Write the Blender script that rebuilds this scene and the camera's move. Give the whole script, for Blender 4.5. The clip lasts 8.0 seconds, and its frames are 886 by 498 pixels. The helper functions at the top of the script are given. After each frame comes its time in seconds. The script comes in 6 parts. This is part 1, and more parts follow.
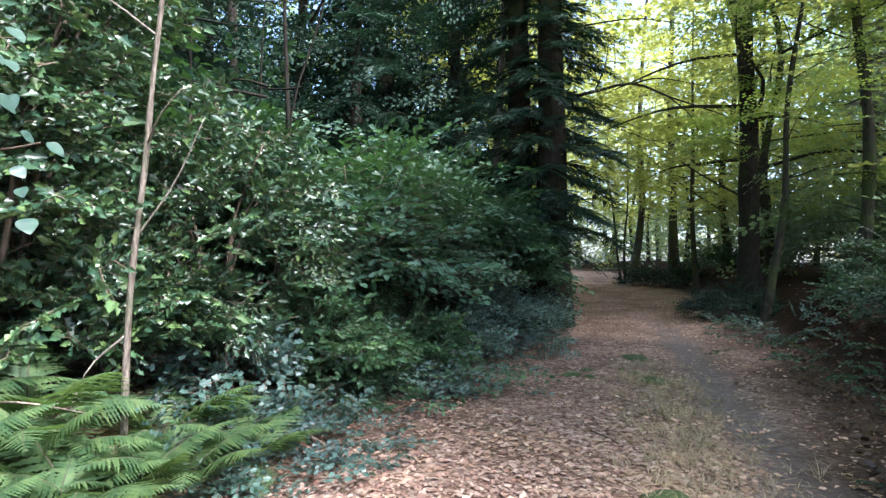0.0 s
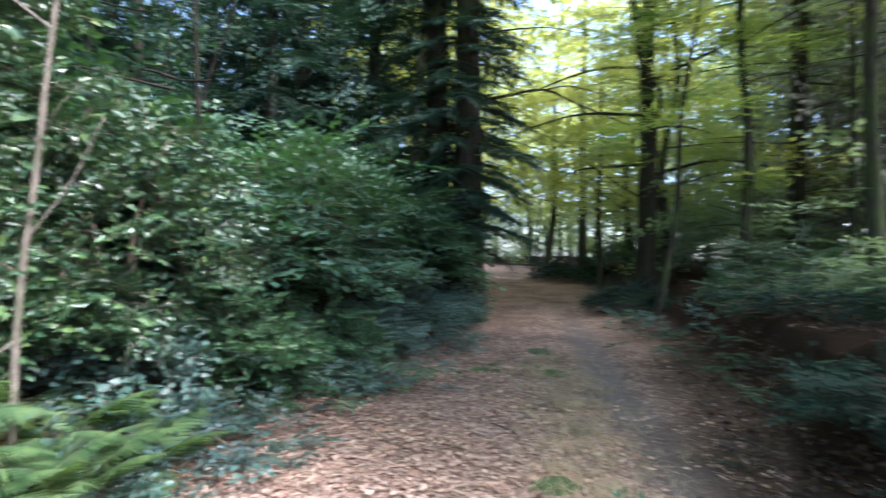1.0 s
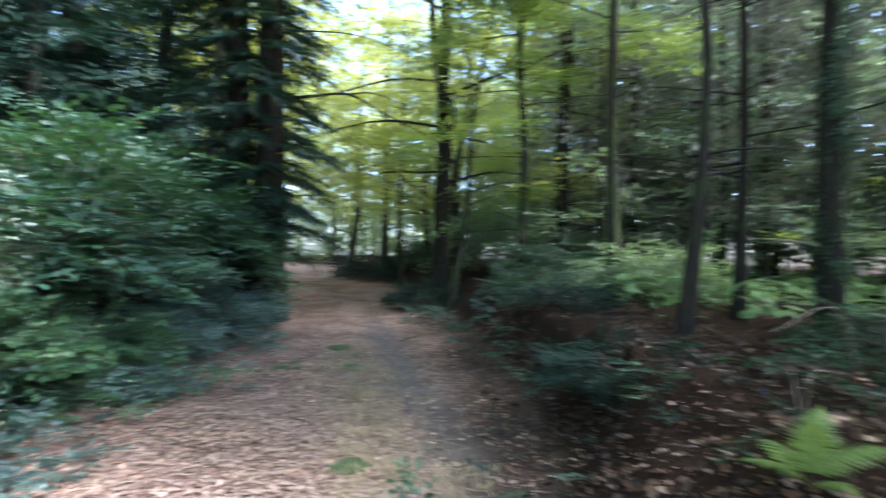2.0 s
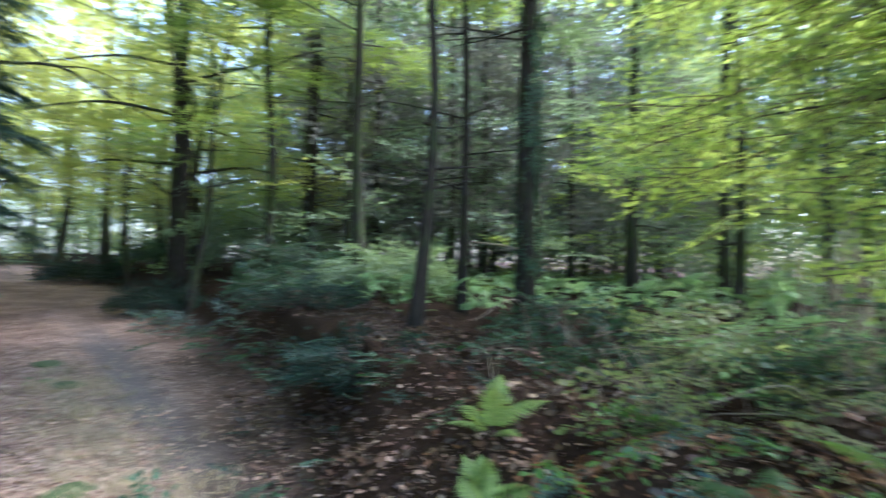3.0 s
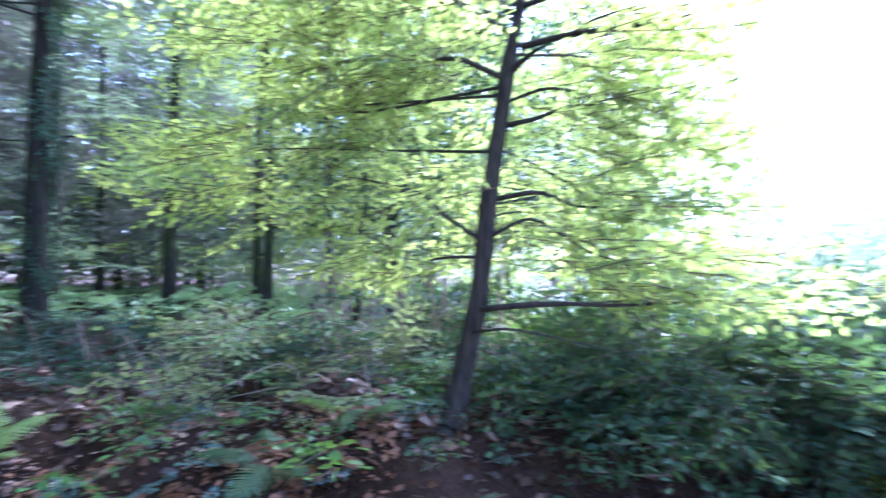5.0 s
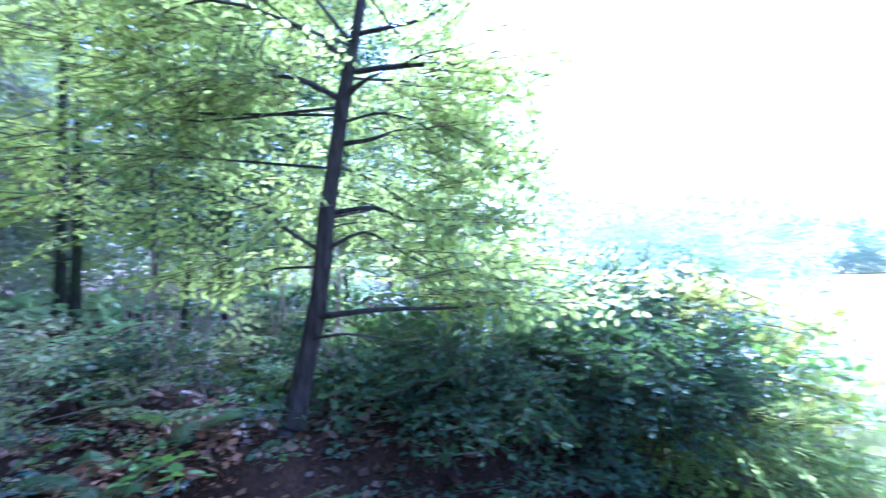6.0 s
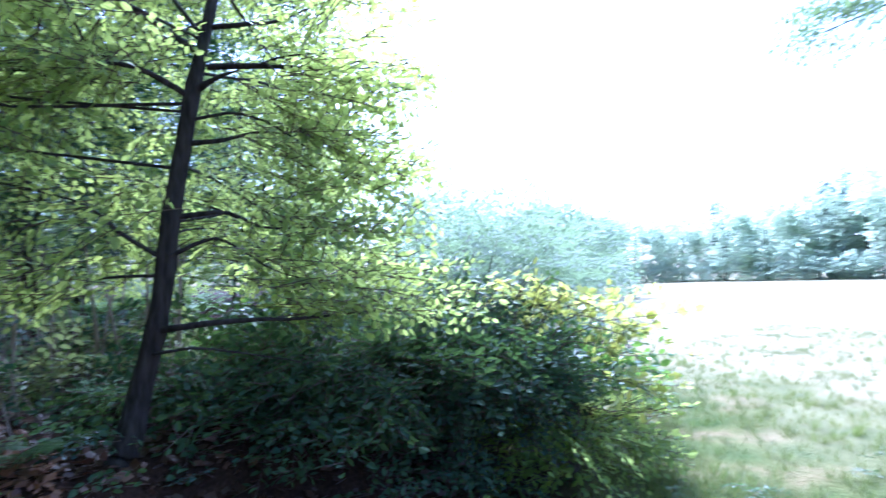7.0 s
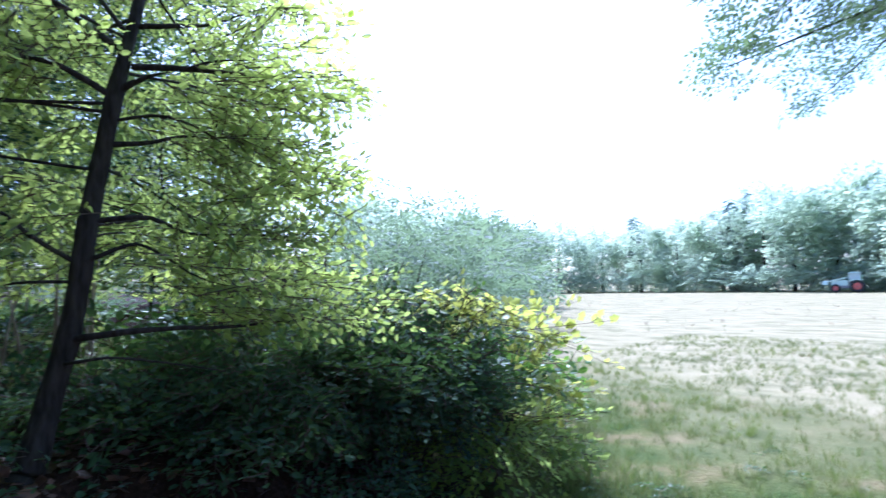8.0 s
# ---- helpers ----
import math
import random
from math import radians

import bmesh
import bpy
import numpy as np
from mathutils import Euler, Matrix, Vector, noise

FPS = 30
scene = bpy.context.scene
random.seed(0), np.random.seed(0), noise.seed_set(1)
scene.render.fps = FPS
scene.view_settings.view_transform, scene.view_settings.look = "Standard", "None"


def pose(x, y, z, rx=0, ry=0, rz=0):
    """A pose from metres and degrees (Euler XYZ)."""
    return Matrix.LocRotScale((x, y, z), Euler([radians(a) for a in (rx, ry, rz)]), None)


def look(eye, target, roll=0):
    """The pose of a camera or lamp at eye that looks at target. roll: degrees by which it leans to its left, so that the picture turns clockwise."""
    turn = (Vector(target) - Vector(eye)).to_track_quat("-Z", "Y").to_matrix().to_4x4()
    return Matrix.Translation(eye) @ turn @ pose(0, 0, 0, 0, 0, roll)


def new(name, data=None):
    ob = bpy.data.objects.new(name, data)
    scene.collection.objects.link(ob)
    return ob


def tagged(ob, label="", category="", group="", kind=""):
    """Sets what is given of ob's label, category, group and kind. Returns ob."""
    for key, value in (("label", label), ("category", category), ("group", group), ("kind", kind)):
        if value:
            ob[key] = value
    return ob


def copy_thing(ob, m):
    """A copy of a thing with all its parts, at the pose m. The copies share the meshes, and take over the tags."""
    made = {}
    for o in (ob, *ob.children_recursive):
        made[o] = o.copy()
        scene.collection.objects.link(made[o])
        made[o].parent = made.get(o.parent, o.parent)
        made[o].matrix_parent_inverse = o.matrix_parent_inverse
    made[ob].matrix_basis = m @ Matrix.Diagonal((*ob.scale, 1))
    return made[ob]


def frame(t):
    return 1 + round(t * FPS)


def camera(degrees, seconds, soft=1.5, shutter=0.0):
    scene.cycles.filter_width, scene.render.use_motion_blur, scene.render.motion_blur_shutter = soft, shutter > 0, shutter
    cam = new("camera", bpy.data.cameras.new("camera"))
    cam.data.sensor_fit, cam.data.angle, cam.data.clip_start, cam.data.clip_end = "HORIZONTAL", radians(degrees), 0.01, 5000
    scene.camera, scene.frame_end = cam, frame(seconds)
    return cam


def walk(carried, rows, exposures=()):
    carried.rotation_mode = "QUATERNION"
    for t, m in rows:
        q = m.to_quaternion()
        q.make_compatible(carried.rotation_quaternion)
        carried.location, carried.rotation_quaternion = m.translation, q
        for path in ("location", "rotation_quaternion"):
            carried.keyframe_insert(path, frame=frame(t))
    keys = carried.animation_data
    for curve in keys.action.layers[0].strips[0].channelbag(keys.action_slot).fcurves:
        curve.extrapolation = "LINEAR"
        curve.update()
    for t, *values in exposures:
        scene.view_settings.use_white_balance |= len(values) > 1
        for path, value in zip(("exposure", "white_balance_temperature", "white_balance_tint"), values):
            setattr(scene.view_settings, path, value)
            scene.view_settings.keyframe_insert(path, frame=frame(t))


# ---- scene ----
cam = camera(77.0, 8.0, soft=1.4, shutter=0.85)
PATH = [
    (0, (-0.034, 0.065, 1.429), (0.009, 2.063, 1.488), 0.2),
    (0.1, (-0.032, 0.063, 1.43), (0.012, 2.061, 1.489), 0.21),
    (0.2, (-0.026, 0.054, 1.435), (0.025, 2.052, 1.492), 0.26),
    (0.3, (-0.015, 0.038, 1.444), (0.046, 2.036, 1.498), 0.33),
    (0.5, (0.025, -0.016, 1.473), (0.12, 1.981, 1.517), 0.6),
    (1, (0.043, -0.118, 1.516), (0.369, 1.855, 1.55), 0.8),
    (2.3, (-0.089, -0.586, 1.555), (1.109, 1.015, 1.597), 1.1),
    (2.5, (-0.136, -0.638, 1.568), (1.208, 0.843, 1.609), 1.0),
    (3, (-0.209, -0.735, 1.576), (1.422, 0.421, 1.626), 0.9),
    (3.5, (-0.282, -0.831, 1.575), (1.544, -0.016, 1.632), 0.6),
    (4, (-0.395, -0.899, 1.551), (1.561, -0.489, 1.632), 0.4),
    (4.5, (-0.488, -0.923, 1.541), (1.51, -0.876, 1.632), 0.1),
    (5, (-0.579, -0.96, 1.537), (1.393, -1.275, 1.639), -0.2),
    (6.3, (-0.846, -0.883, 1.598), (0.882, -1.887, 1.682), -1.4),
    (6.5, (-0.827, -0.925, 1.597), (0.843, -2.022, 1.682), -1.4),
    (7, (-0.803, -0.826, 1.586), (0.697, -2.144, 1.697), -1.4),
    (7.5, (-0.827, -0.798, 1.587), (0.585, -2.209, 1.713), -1.1),
    (8, (-0.857, -0.768, 1.594), (0.462, -2.265, 1.731), -0.7),
]

EXPOSURES = [(0, 2.68, 5600, 15), (2.5, 2.97, 5200, 12), (3.5, 3.22, 5150, 18), (4.3, 3.3, 4850, 20), (5.0, 3.55, 4450, 36), (6.3, 3.0, 4000, 36), (7, 2.12, 4300, 29), (8, 1.36, 4500, 24)]
walk(cam, [(t, look(eye, target, roll)) for t, eye, target, roll in PATH], EXPOSURES)

# ---- sky and sun ----
SUN_AZ, SUN_EL = radians(130), radians(52)  # clockwise from +y, and above the horizon
world = bpy.data.worlds.new("sky")
scene.world = world
world.use_nodes = True
wn = world.node_tree.nodes
wl = world.node_tree.links
sky = wn.new("ShaderNodeTexSky")
sky.sky_type = "NISHITA"
sky.sun_disc = False
sky.sun_elevation = SUN_EL
sky.sun_rotation = SUN_AZ
sky.air_density, sky.dust_density, sky.ozone_density = 1.0, 3.0, 1.0
wl.new(sky.outputs[0], wn["Background"].inputs[0])
wn["Background"].inputs[1].default_value = 0.15
sun = new("sun", bpy.data.lights.new("sun", "SUN"))
sun.data.energy, sun.data.angle, sun.data.color = 4.0, radians(16), (1.0, 0.95, 0.86)
sun_from = Vector((math.sin(SUN_AZ) * math.cos(SUN_EL), math.cos(SUN_AZ) * math.cos(SUN_EL), math.sin(SUN_EL)))
sun.matrix_world = look(sun_from * 60, (0, 0, 0))


# ---- materials ----
def node_mat(name):
    m = bpy.data.materials.new(name)
    m.use_nodes = True
    nt = m.node_tree
    return m, nt.nodes, nt.links, nt.nodes["Principled BSDF"]


def ramp(nodes, stops):
    r = nodes.new("ShaderNodeValToRGB")
    e = r.color_ramp.elements
    while len(e) < len(stops):
        e.new(0.5)
    for k, (pos, col) in zip(e, stops):
        k.position, k.color = pos, (*col, 1)
    return r


def noise_node(nodes, links, scale, detail=4.0, rough=0.55, coord="Object"):
    tc = nodes.new("ShaderNodeTexCoord")
    n = nodes.new("ShaderNodeTexNoise")
    n.inputs["Scale"].default_value, n.inputs["Detail"].default_value, n.inputs["Roughness"].default_value = scale, detail, rough
    links.new(tc.outputs[coord], n.inputs["Vector"])
    return n


def mix_col(nodes, links, fac, a, b, mode="MIX"):
    m = nodes.new("ShaderNodeMix")
    m.data_type, m.blend_type = "RGBA", mode
    for sock, v in ((m.inputs[0], fac), (m.inputs[6], a), (m.inputs[7], b)):
        if isinstance(v, (int, float)):
            sock.default_value = v
        elif isinstance(v, tuple):
            sock.default_value = (*v, 1)
        else:
            links.new(v, sock)
    return m.outputs[2]


def bump(nodes, links, bsdf, height, strength=0.5, distance=0.02):
    b = nodes.new("ShaderNodeBump")
    b.inputs["Strength"].default_value, b.inputs["Distance"].default_value = strength, distance
    links.new(height, b.inputs["Height"])
    links.new(b.outputs[0], bsdf.inputs["Normal"])


def leaf_mat(name, cols, through_col, through_amount=0.4, rough=0.45, patch=0.7, spec=0.5):
    """A leaf: its colour varies from leaf to leaf and from bough to bough, and light comes through it."""
    m, n, l, p = node_mat(name)
    geo = n.new("ShaderNodeNewGeometry")
    r = ramp(n, [(i / (len(cols) - 1), c) for i, c in enumerate(cols)])
    l.new(geo.outputs["Random Per Island"], r.inputs[0])
    big = noise_node(n, l, patch, 2.0)
    br = ramp(n, [(0.3, (0.7, 0.72, 0.75)), (0.7, (1.25, 1.2, 1.0))])
    l.new(big.outputs["Fac"], br.inputs[0])
    col = mix_col(n, l, 1.0, r.outputs[0], br.outputs[0], "MULTIPLY")
    l.new(col, p.inputs["Base Color"])
    p.inputs["Roughness"].default_value = rough
    p.inputs["Specular IOR Level"].default_value = spec
    tr = n.new("ShaderNodeBsdfTranslucent")
    tcol = mix_col(n, l, 1.0, through_col, br.outputs[0], "MULTIPLY")
    l.new(tcol, tr.inputs["Color"])
    mx = n.new("ShaderNodeMixShader")
    mx.inputs[0].default_value = through_amount
    l.new(p.outputs[0], mx.inputs[1])
    l.new(tr.outputs[0], mx.inputs[2])
    l.new(mx.outputs[0], n["Material Output"].inputs["Surface"])
    return m


def bark_mat(name, dark, light, moss=None, moss_amount=0.5, scale=7.0):
    m, n, l, p = node_mat(name)
    tc = n.new("ShaderNodeTexCoord")
    mp = n.new("ShaderNodeMapping")
    mp.inputs["Scale"].default_value = (1, 1, 0.22)
    l.new(tc.outputs["Object"], mp.inputs["Vector"])
    fine = n.new("ShaderNodeTexNoise")
    fine.inputs["Scale"].default_value, fine.inputs["Detail"].default_value = scale * 4, 6
    l.new(mp.outputs[0], fine.inputs["Vector"])
    r = ramp(n, [(0.3, dark), (0.68, light)])
    l.new(fine.outputs["Fac"], r.inputs[0])
    col = r.outputs[0]
    if moss:
        blot = noise_node(n, l, 2.3, 5.0)
        mr = ramp(n, [(0.62 - 0.3 * moss_amount, (0, 0, 0)), (0.78 - 0.25 * moss_amount, (1, 1, 1))])
        l.new(blot.outputs["Fac"], mr.inputs[0])
        col = mix_col(n, l, mr.outputs[0], col, moss)
    l.new(col, p.inputs["Base Color"])
    p.inputs["Roughness"].default_value = 0.85
    p.inputs["Specular IOR Level"].default_value = 0.15
    bump(n, l, p, fine.outputs["Fac"], 0.7, 0.03)
    return m


def plain_mat(name, col, rough=0.5, metal=0.0, vary=0.15, scale=6.0):
    m, n, l, p = node_mat(name)
    nz = noise_node(n, l, scale, 5.0)
    r = ramp(n, [(0.3, tuple(c * (1 - vary) for c in col)), (0.7, tuple(min(1, c * (1 + vary)) for c in col))])
    l.new(nz.outputs["Fac"], r.inputs[0])
    l.new(r.outputs[0], p.inputs["Base Color"])
    p.inputs["Roughness"].default_value, p.inputs["Metallic"].default_value = rough, metal
    return m


M_HOLLY = leaf_mat("holly_leaf", [(0.018, 0.044, 0.028), (0.028, 0.064, 0.036), (0.04, 0.082, 0.042), (0.05, 0.096, 0.045), (0.09, 0.14, 0.045)], (0.10, 0.20, 0.05), 0.12, 0.34, 0.9, 0.6)
# Glossy low leaf, a holly copy with the path's light put into its colour.
M_LOW = leaf_mat("lit_glossy_leaf", [(0.04, 0.095, 0.055), (0.06, 0.13, 0.07), (0.10, 0.18, 0.08)], (0.12, 0.24, 0.05), 0.2, 0.36, 1.0)
# Bluish leaf, the ivy colour lightened for growth lit along the path.
M_BLUE = leaf_mat("lit_bluish_leaf", [(0.06, 0.115, 0.115), (0.09, 0.155, 0.15), (0.13, 0.20, 0.19)], (0.1, 0.2, 0.08), 0.2, 0.45, 1.1)
M_HAZEL = leaf_mat("hazel_leaf", [(0.042, 0.10, 0.075), (0.055, 0.125, 0.09), (0.075, 0.15, 0.105)], (0.10, 0.24, 0.05), 0.28, 0.5, 0.8)
M_BROAD = leaf_mat("broad_hazel_leaf", [(0.028, 0.06, 0.05), (0.04, 0.08, 0.065)], (0.07, 0.15, 0.05), 0.2, 0.5, 14.0)
M_SHRUB = leaf_mat("shrub_leaf", [(0.022, 0.056, 0.038), (0.036, 0.08, 0.048), (0.055, 0.105, 0.058)], (0.08, 0.18, 0.04), 0.22, 0.5, 0.8)
M_IVY = leaf_mat("ivy_leaf", [(0.032, 0.066, 0.062), (0.05, 0.096, 0.09), (0.08, 0.135, 0.128)], (0.08, 0.18, 0.06), 0.18, 0.42, 1.1)
M_BEECH = leaf_mat("beech_leaf", [(0.07, 0.14, 0.025), (0.10, 0.19, 0.03), (0.15, 0.24, 0.035), (0.24, 0.27, 0.04)], (0.34, 0.44, 0.09), 0.5, 0.4, 0.5)
M_BEECH_NEAR = leaf_mat("young_beech_leaf", [(0.06, 0.135, 0.05), (0.085, 0.175, 0.06), (0.125, 0.22, 0.065), (0.21, 0.28, 0.07)], (0.56, 0.67, 0.15), 0.6, 0.42, 0.9, 0.35)
M_GOLD = leaf_mat("turning_leaf", [(0.12, 0.17, 0.04), (0.18, 0.22, 0.045), (0.27, 0.26, 0.06)], (0.44, 0.48, 0.11), 0.48, 0.42, 0.45)
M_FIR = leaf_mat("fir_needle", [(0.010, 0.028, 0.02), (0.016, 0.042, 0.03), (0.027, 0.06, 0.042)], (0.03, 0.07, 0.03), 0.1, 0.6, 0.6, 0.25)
M_FERN = leaf_mat("fern_frond_green", [(0.030, 0.065, 0.030), (0.047, 0.087, 0.038), (0.073, 0.114, 0.046)], (0.16, 0.27, 0.06), 0.3, 0.6, 2.2, 0.3)
# Lit copy of the fern green: the clearing's sunlight is in the colour.
M_FERN_LIT = leaf_mat("sunlit_fern_green", [(0.15, 0.27, 0.11), (0.20, 0.34, 0.14), (0.26, 0.40, 0.18)], (0.34, 0.50, 0.20), 0.4, 0.5, 1.0)
# Yellower fern green, lightened for bank fronds that catch the light.
M_FERN_BANK = leaf_mat("light_fern_green", [(0.18, 0.27, 0.07), (0.24, 0.33, 0.09), (0.30, 0.38, 0.12)], (0.32, 0.44, 0.10), 0.38, 0.5, 1.0)
M_BRAMBLE = leaf_mat("bramble_leaf", [(0.03, 0.08, 0.03), (0.05, 0.12, 0.035), (0.09, 0.18, 0.04)], (0.22, 0.38, 0.05), 0.32, 0.38, 1.0)
# Distant leaf and dry twig, paled by haze mixed into their colours.
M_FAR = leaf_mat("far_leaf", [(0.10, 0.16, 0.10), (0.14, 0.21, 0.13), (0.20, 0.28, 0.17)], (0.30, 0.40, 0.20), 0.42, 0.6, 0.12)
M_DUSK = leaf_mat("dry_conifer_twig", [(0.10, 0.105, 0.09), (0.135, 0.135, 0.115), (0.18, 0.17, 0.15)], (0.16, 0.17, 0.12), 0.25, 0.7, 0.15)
# Darker copy of the bramble leaf, the thicket's shade put into its colour.
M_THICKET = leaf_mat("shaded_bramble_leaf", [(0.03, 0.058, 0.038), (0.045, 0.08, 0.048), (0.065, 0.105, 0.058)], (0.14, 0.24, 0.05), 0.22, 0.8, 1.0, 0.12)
# Far tree line: the haze over the meadow is put into this pale leaf colour.
M_FARLINE = leaf_mat("hazed_tree_leaf", [(0.25, 0.33, 0.25), (0.32, 0.41, 0.31), (0.40, 0.49, 0.37)], (0.52, 0.62, 0.46), 0.68, 0.55, 0.10)
# Yellow-green bramble leaf, with sunlight brightened into its colour.
M_SUNLEAF = leaf_mat("sunlit_bramble_leaf", [(0.12, 0.20, 0.05), (0.19, 0.27, 0.06), (0.30, 0.33, 0.07), (0.42, 0.36, 0.07)], (0.62, 0.66, 0.13), 0.5, 0.45, 1.2)
# Woodland leaf, its colour lightened for the haze among the trunks.
M_WOOD = leaf_mat("woodland_leaf", [(0.09, 0.14, 0.085), (0.12, 0.18, 0.105), (0.16, 0.22, 0.12)], (0.28, 0.38, 0.16), 0.45, 0.55, 0.4)
M_OAK = leaf_mat("oak_leaf", [(0.05, 0.09, 0.06), (0.07, 0.12, 0.07), (0.10, 0.15, 0.085)], (0.22, 0.32, 0.14), 0.35, 0.5, 0.8)
# Far conifer needles, greyed and paled in colour to look hazy.
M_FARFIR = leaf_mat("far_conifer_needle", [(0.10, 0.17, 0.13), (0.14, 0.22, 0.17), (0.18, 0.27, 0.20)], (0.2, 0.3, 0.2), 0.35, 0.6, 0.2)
M_TUFT = leaf_mat("dark_grass_tuft", [(0.12, 0.125, 0.06), (0.18, 0.165, 0.085), (0.24, 0.20, 0.115)], (0.18, 0.20, 0.08), 0.25, 0.6, 0.8)
M_BRUSH = leaf_mat("thin_brush_leaf", [(0.09, 0.15, 0.06), (0.16, 0.22, 0.09), (0.25, 0.27, 0.13), (0.26, 0.20, 0.12)], (0.38, 0.46, 0.14), 0.45, 0.5, 1.2)
M_BRACKEN = leaf_mat("dead_bracken", [(0.09, 0.034, 0.017), (0.15, 0.064, 0.03), (0.23, 0.107, 0.053), (0.18, 0.075, 0.034)], (0.26, 0.11, 0.04), 0.2, 0.6, 1.2)
# Rust-brown leaf, darkened in its colour for the shade on the bank.
M_RUST = leaf_mat("shaded_rust_leaf", [(0.022, 0.012, 0.008), (0.04, 0.02, 0.012), (0.065, 0.031, 0.018), (0.10, 0.048, 0.028)], (0.12, 0.05, 0.02), 0.1, 0.5, 0.8)
M_LITTER = leaf_mat("dead_leaf", [(0.20, 0.11, 0.085), (0.28, 0.165, 0.13), (0.36, 0.235, 0.19), (0.52, 0.385, 0.315), (0.33, 0.17, 0.125)], (0.22, 0.14, 0.10), 0.12, 0.6, 0.6)
M_DRYGRASS = leaf_mat("dry_grass", [(0.34, 0.27, 0.19), (0.42, 0.35, 0.26), (0.25, 0.20, 0.14)], (0.35, 0.28, 0.12), 0.25, 0.6, 1.5)
M_GRASS = leaf_mat("green_grass", [(0.075, 0.12, 0.024), (0.12, 0.16, 0.032), (0.21, 0.185, 0.065), (0.30, 0.225, 0.11)], (0.19, 0.26, 0.055), 0.35, 0.55, 0.5)
M_BARK = bark_mat("beech_bark", (0.018, 0.0155, 0.012), (0.058, 0.05, 0.04), (0.045, 0.06, 0.02), 0.6)
M_BARK_NEAR = bark_mat("young_beech_bark", (0.013, 0.011, 0.0095), (0.044, 0.038, 0.032), (0.05, 0.06, 0.03), 0.25, 9.0)
M_BARK_DARK = bark_mat("conifer_bark", (0.012, 0.010, 0.008), (0.036, 0.029, 0.024), (0.03, 0.04, 0.015), 0.35)
M_BARK_PALE = bark_mat("pale_bark", (0.08, 0.068, 0.055), (0.22, 0.19, 0.16), (0.07, 0.08, 0.04), 0.3)
M_STEM = bark_mat("mottled_stem_bark", (0.045, 0.036, 0.028), (0.20, 0.165, 0.135), (0.05, 0.06, 0.03), 0.45, 12.0)
M_TWIG = bark_mat("twig_bark", (0.05, 0.035, 0.025), (0.13, 0.10, 0.075))
M_DEADWOOD = bark_mat("dead_wood", (0.16, 0.12, 0.09), (0.38, 0.31, 0.24))
M_MOSS = plain_mat("moss", (0.04, 0.06, 0.015), 0.95, 0.0, 0.5, 60)
M_SOIL = plain_mat("dark_soil", (0.035, 0.022, 0.015), 0.95, 0.0, 0.5, 12)


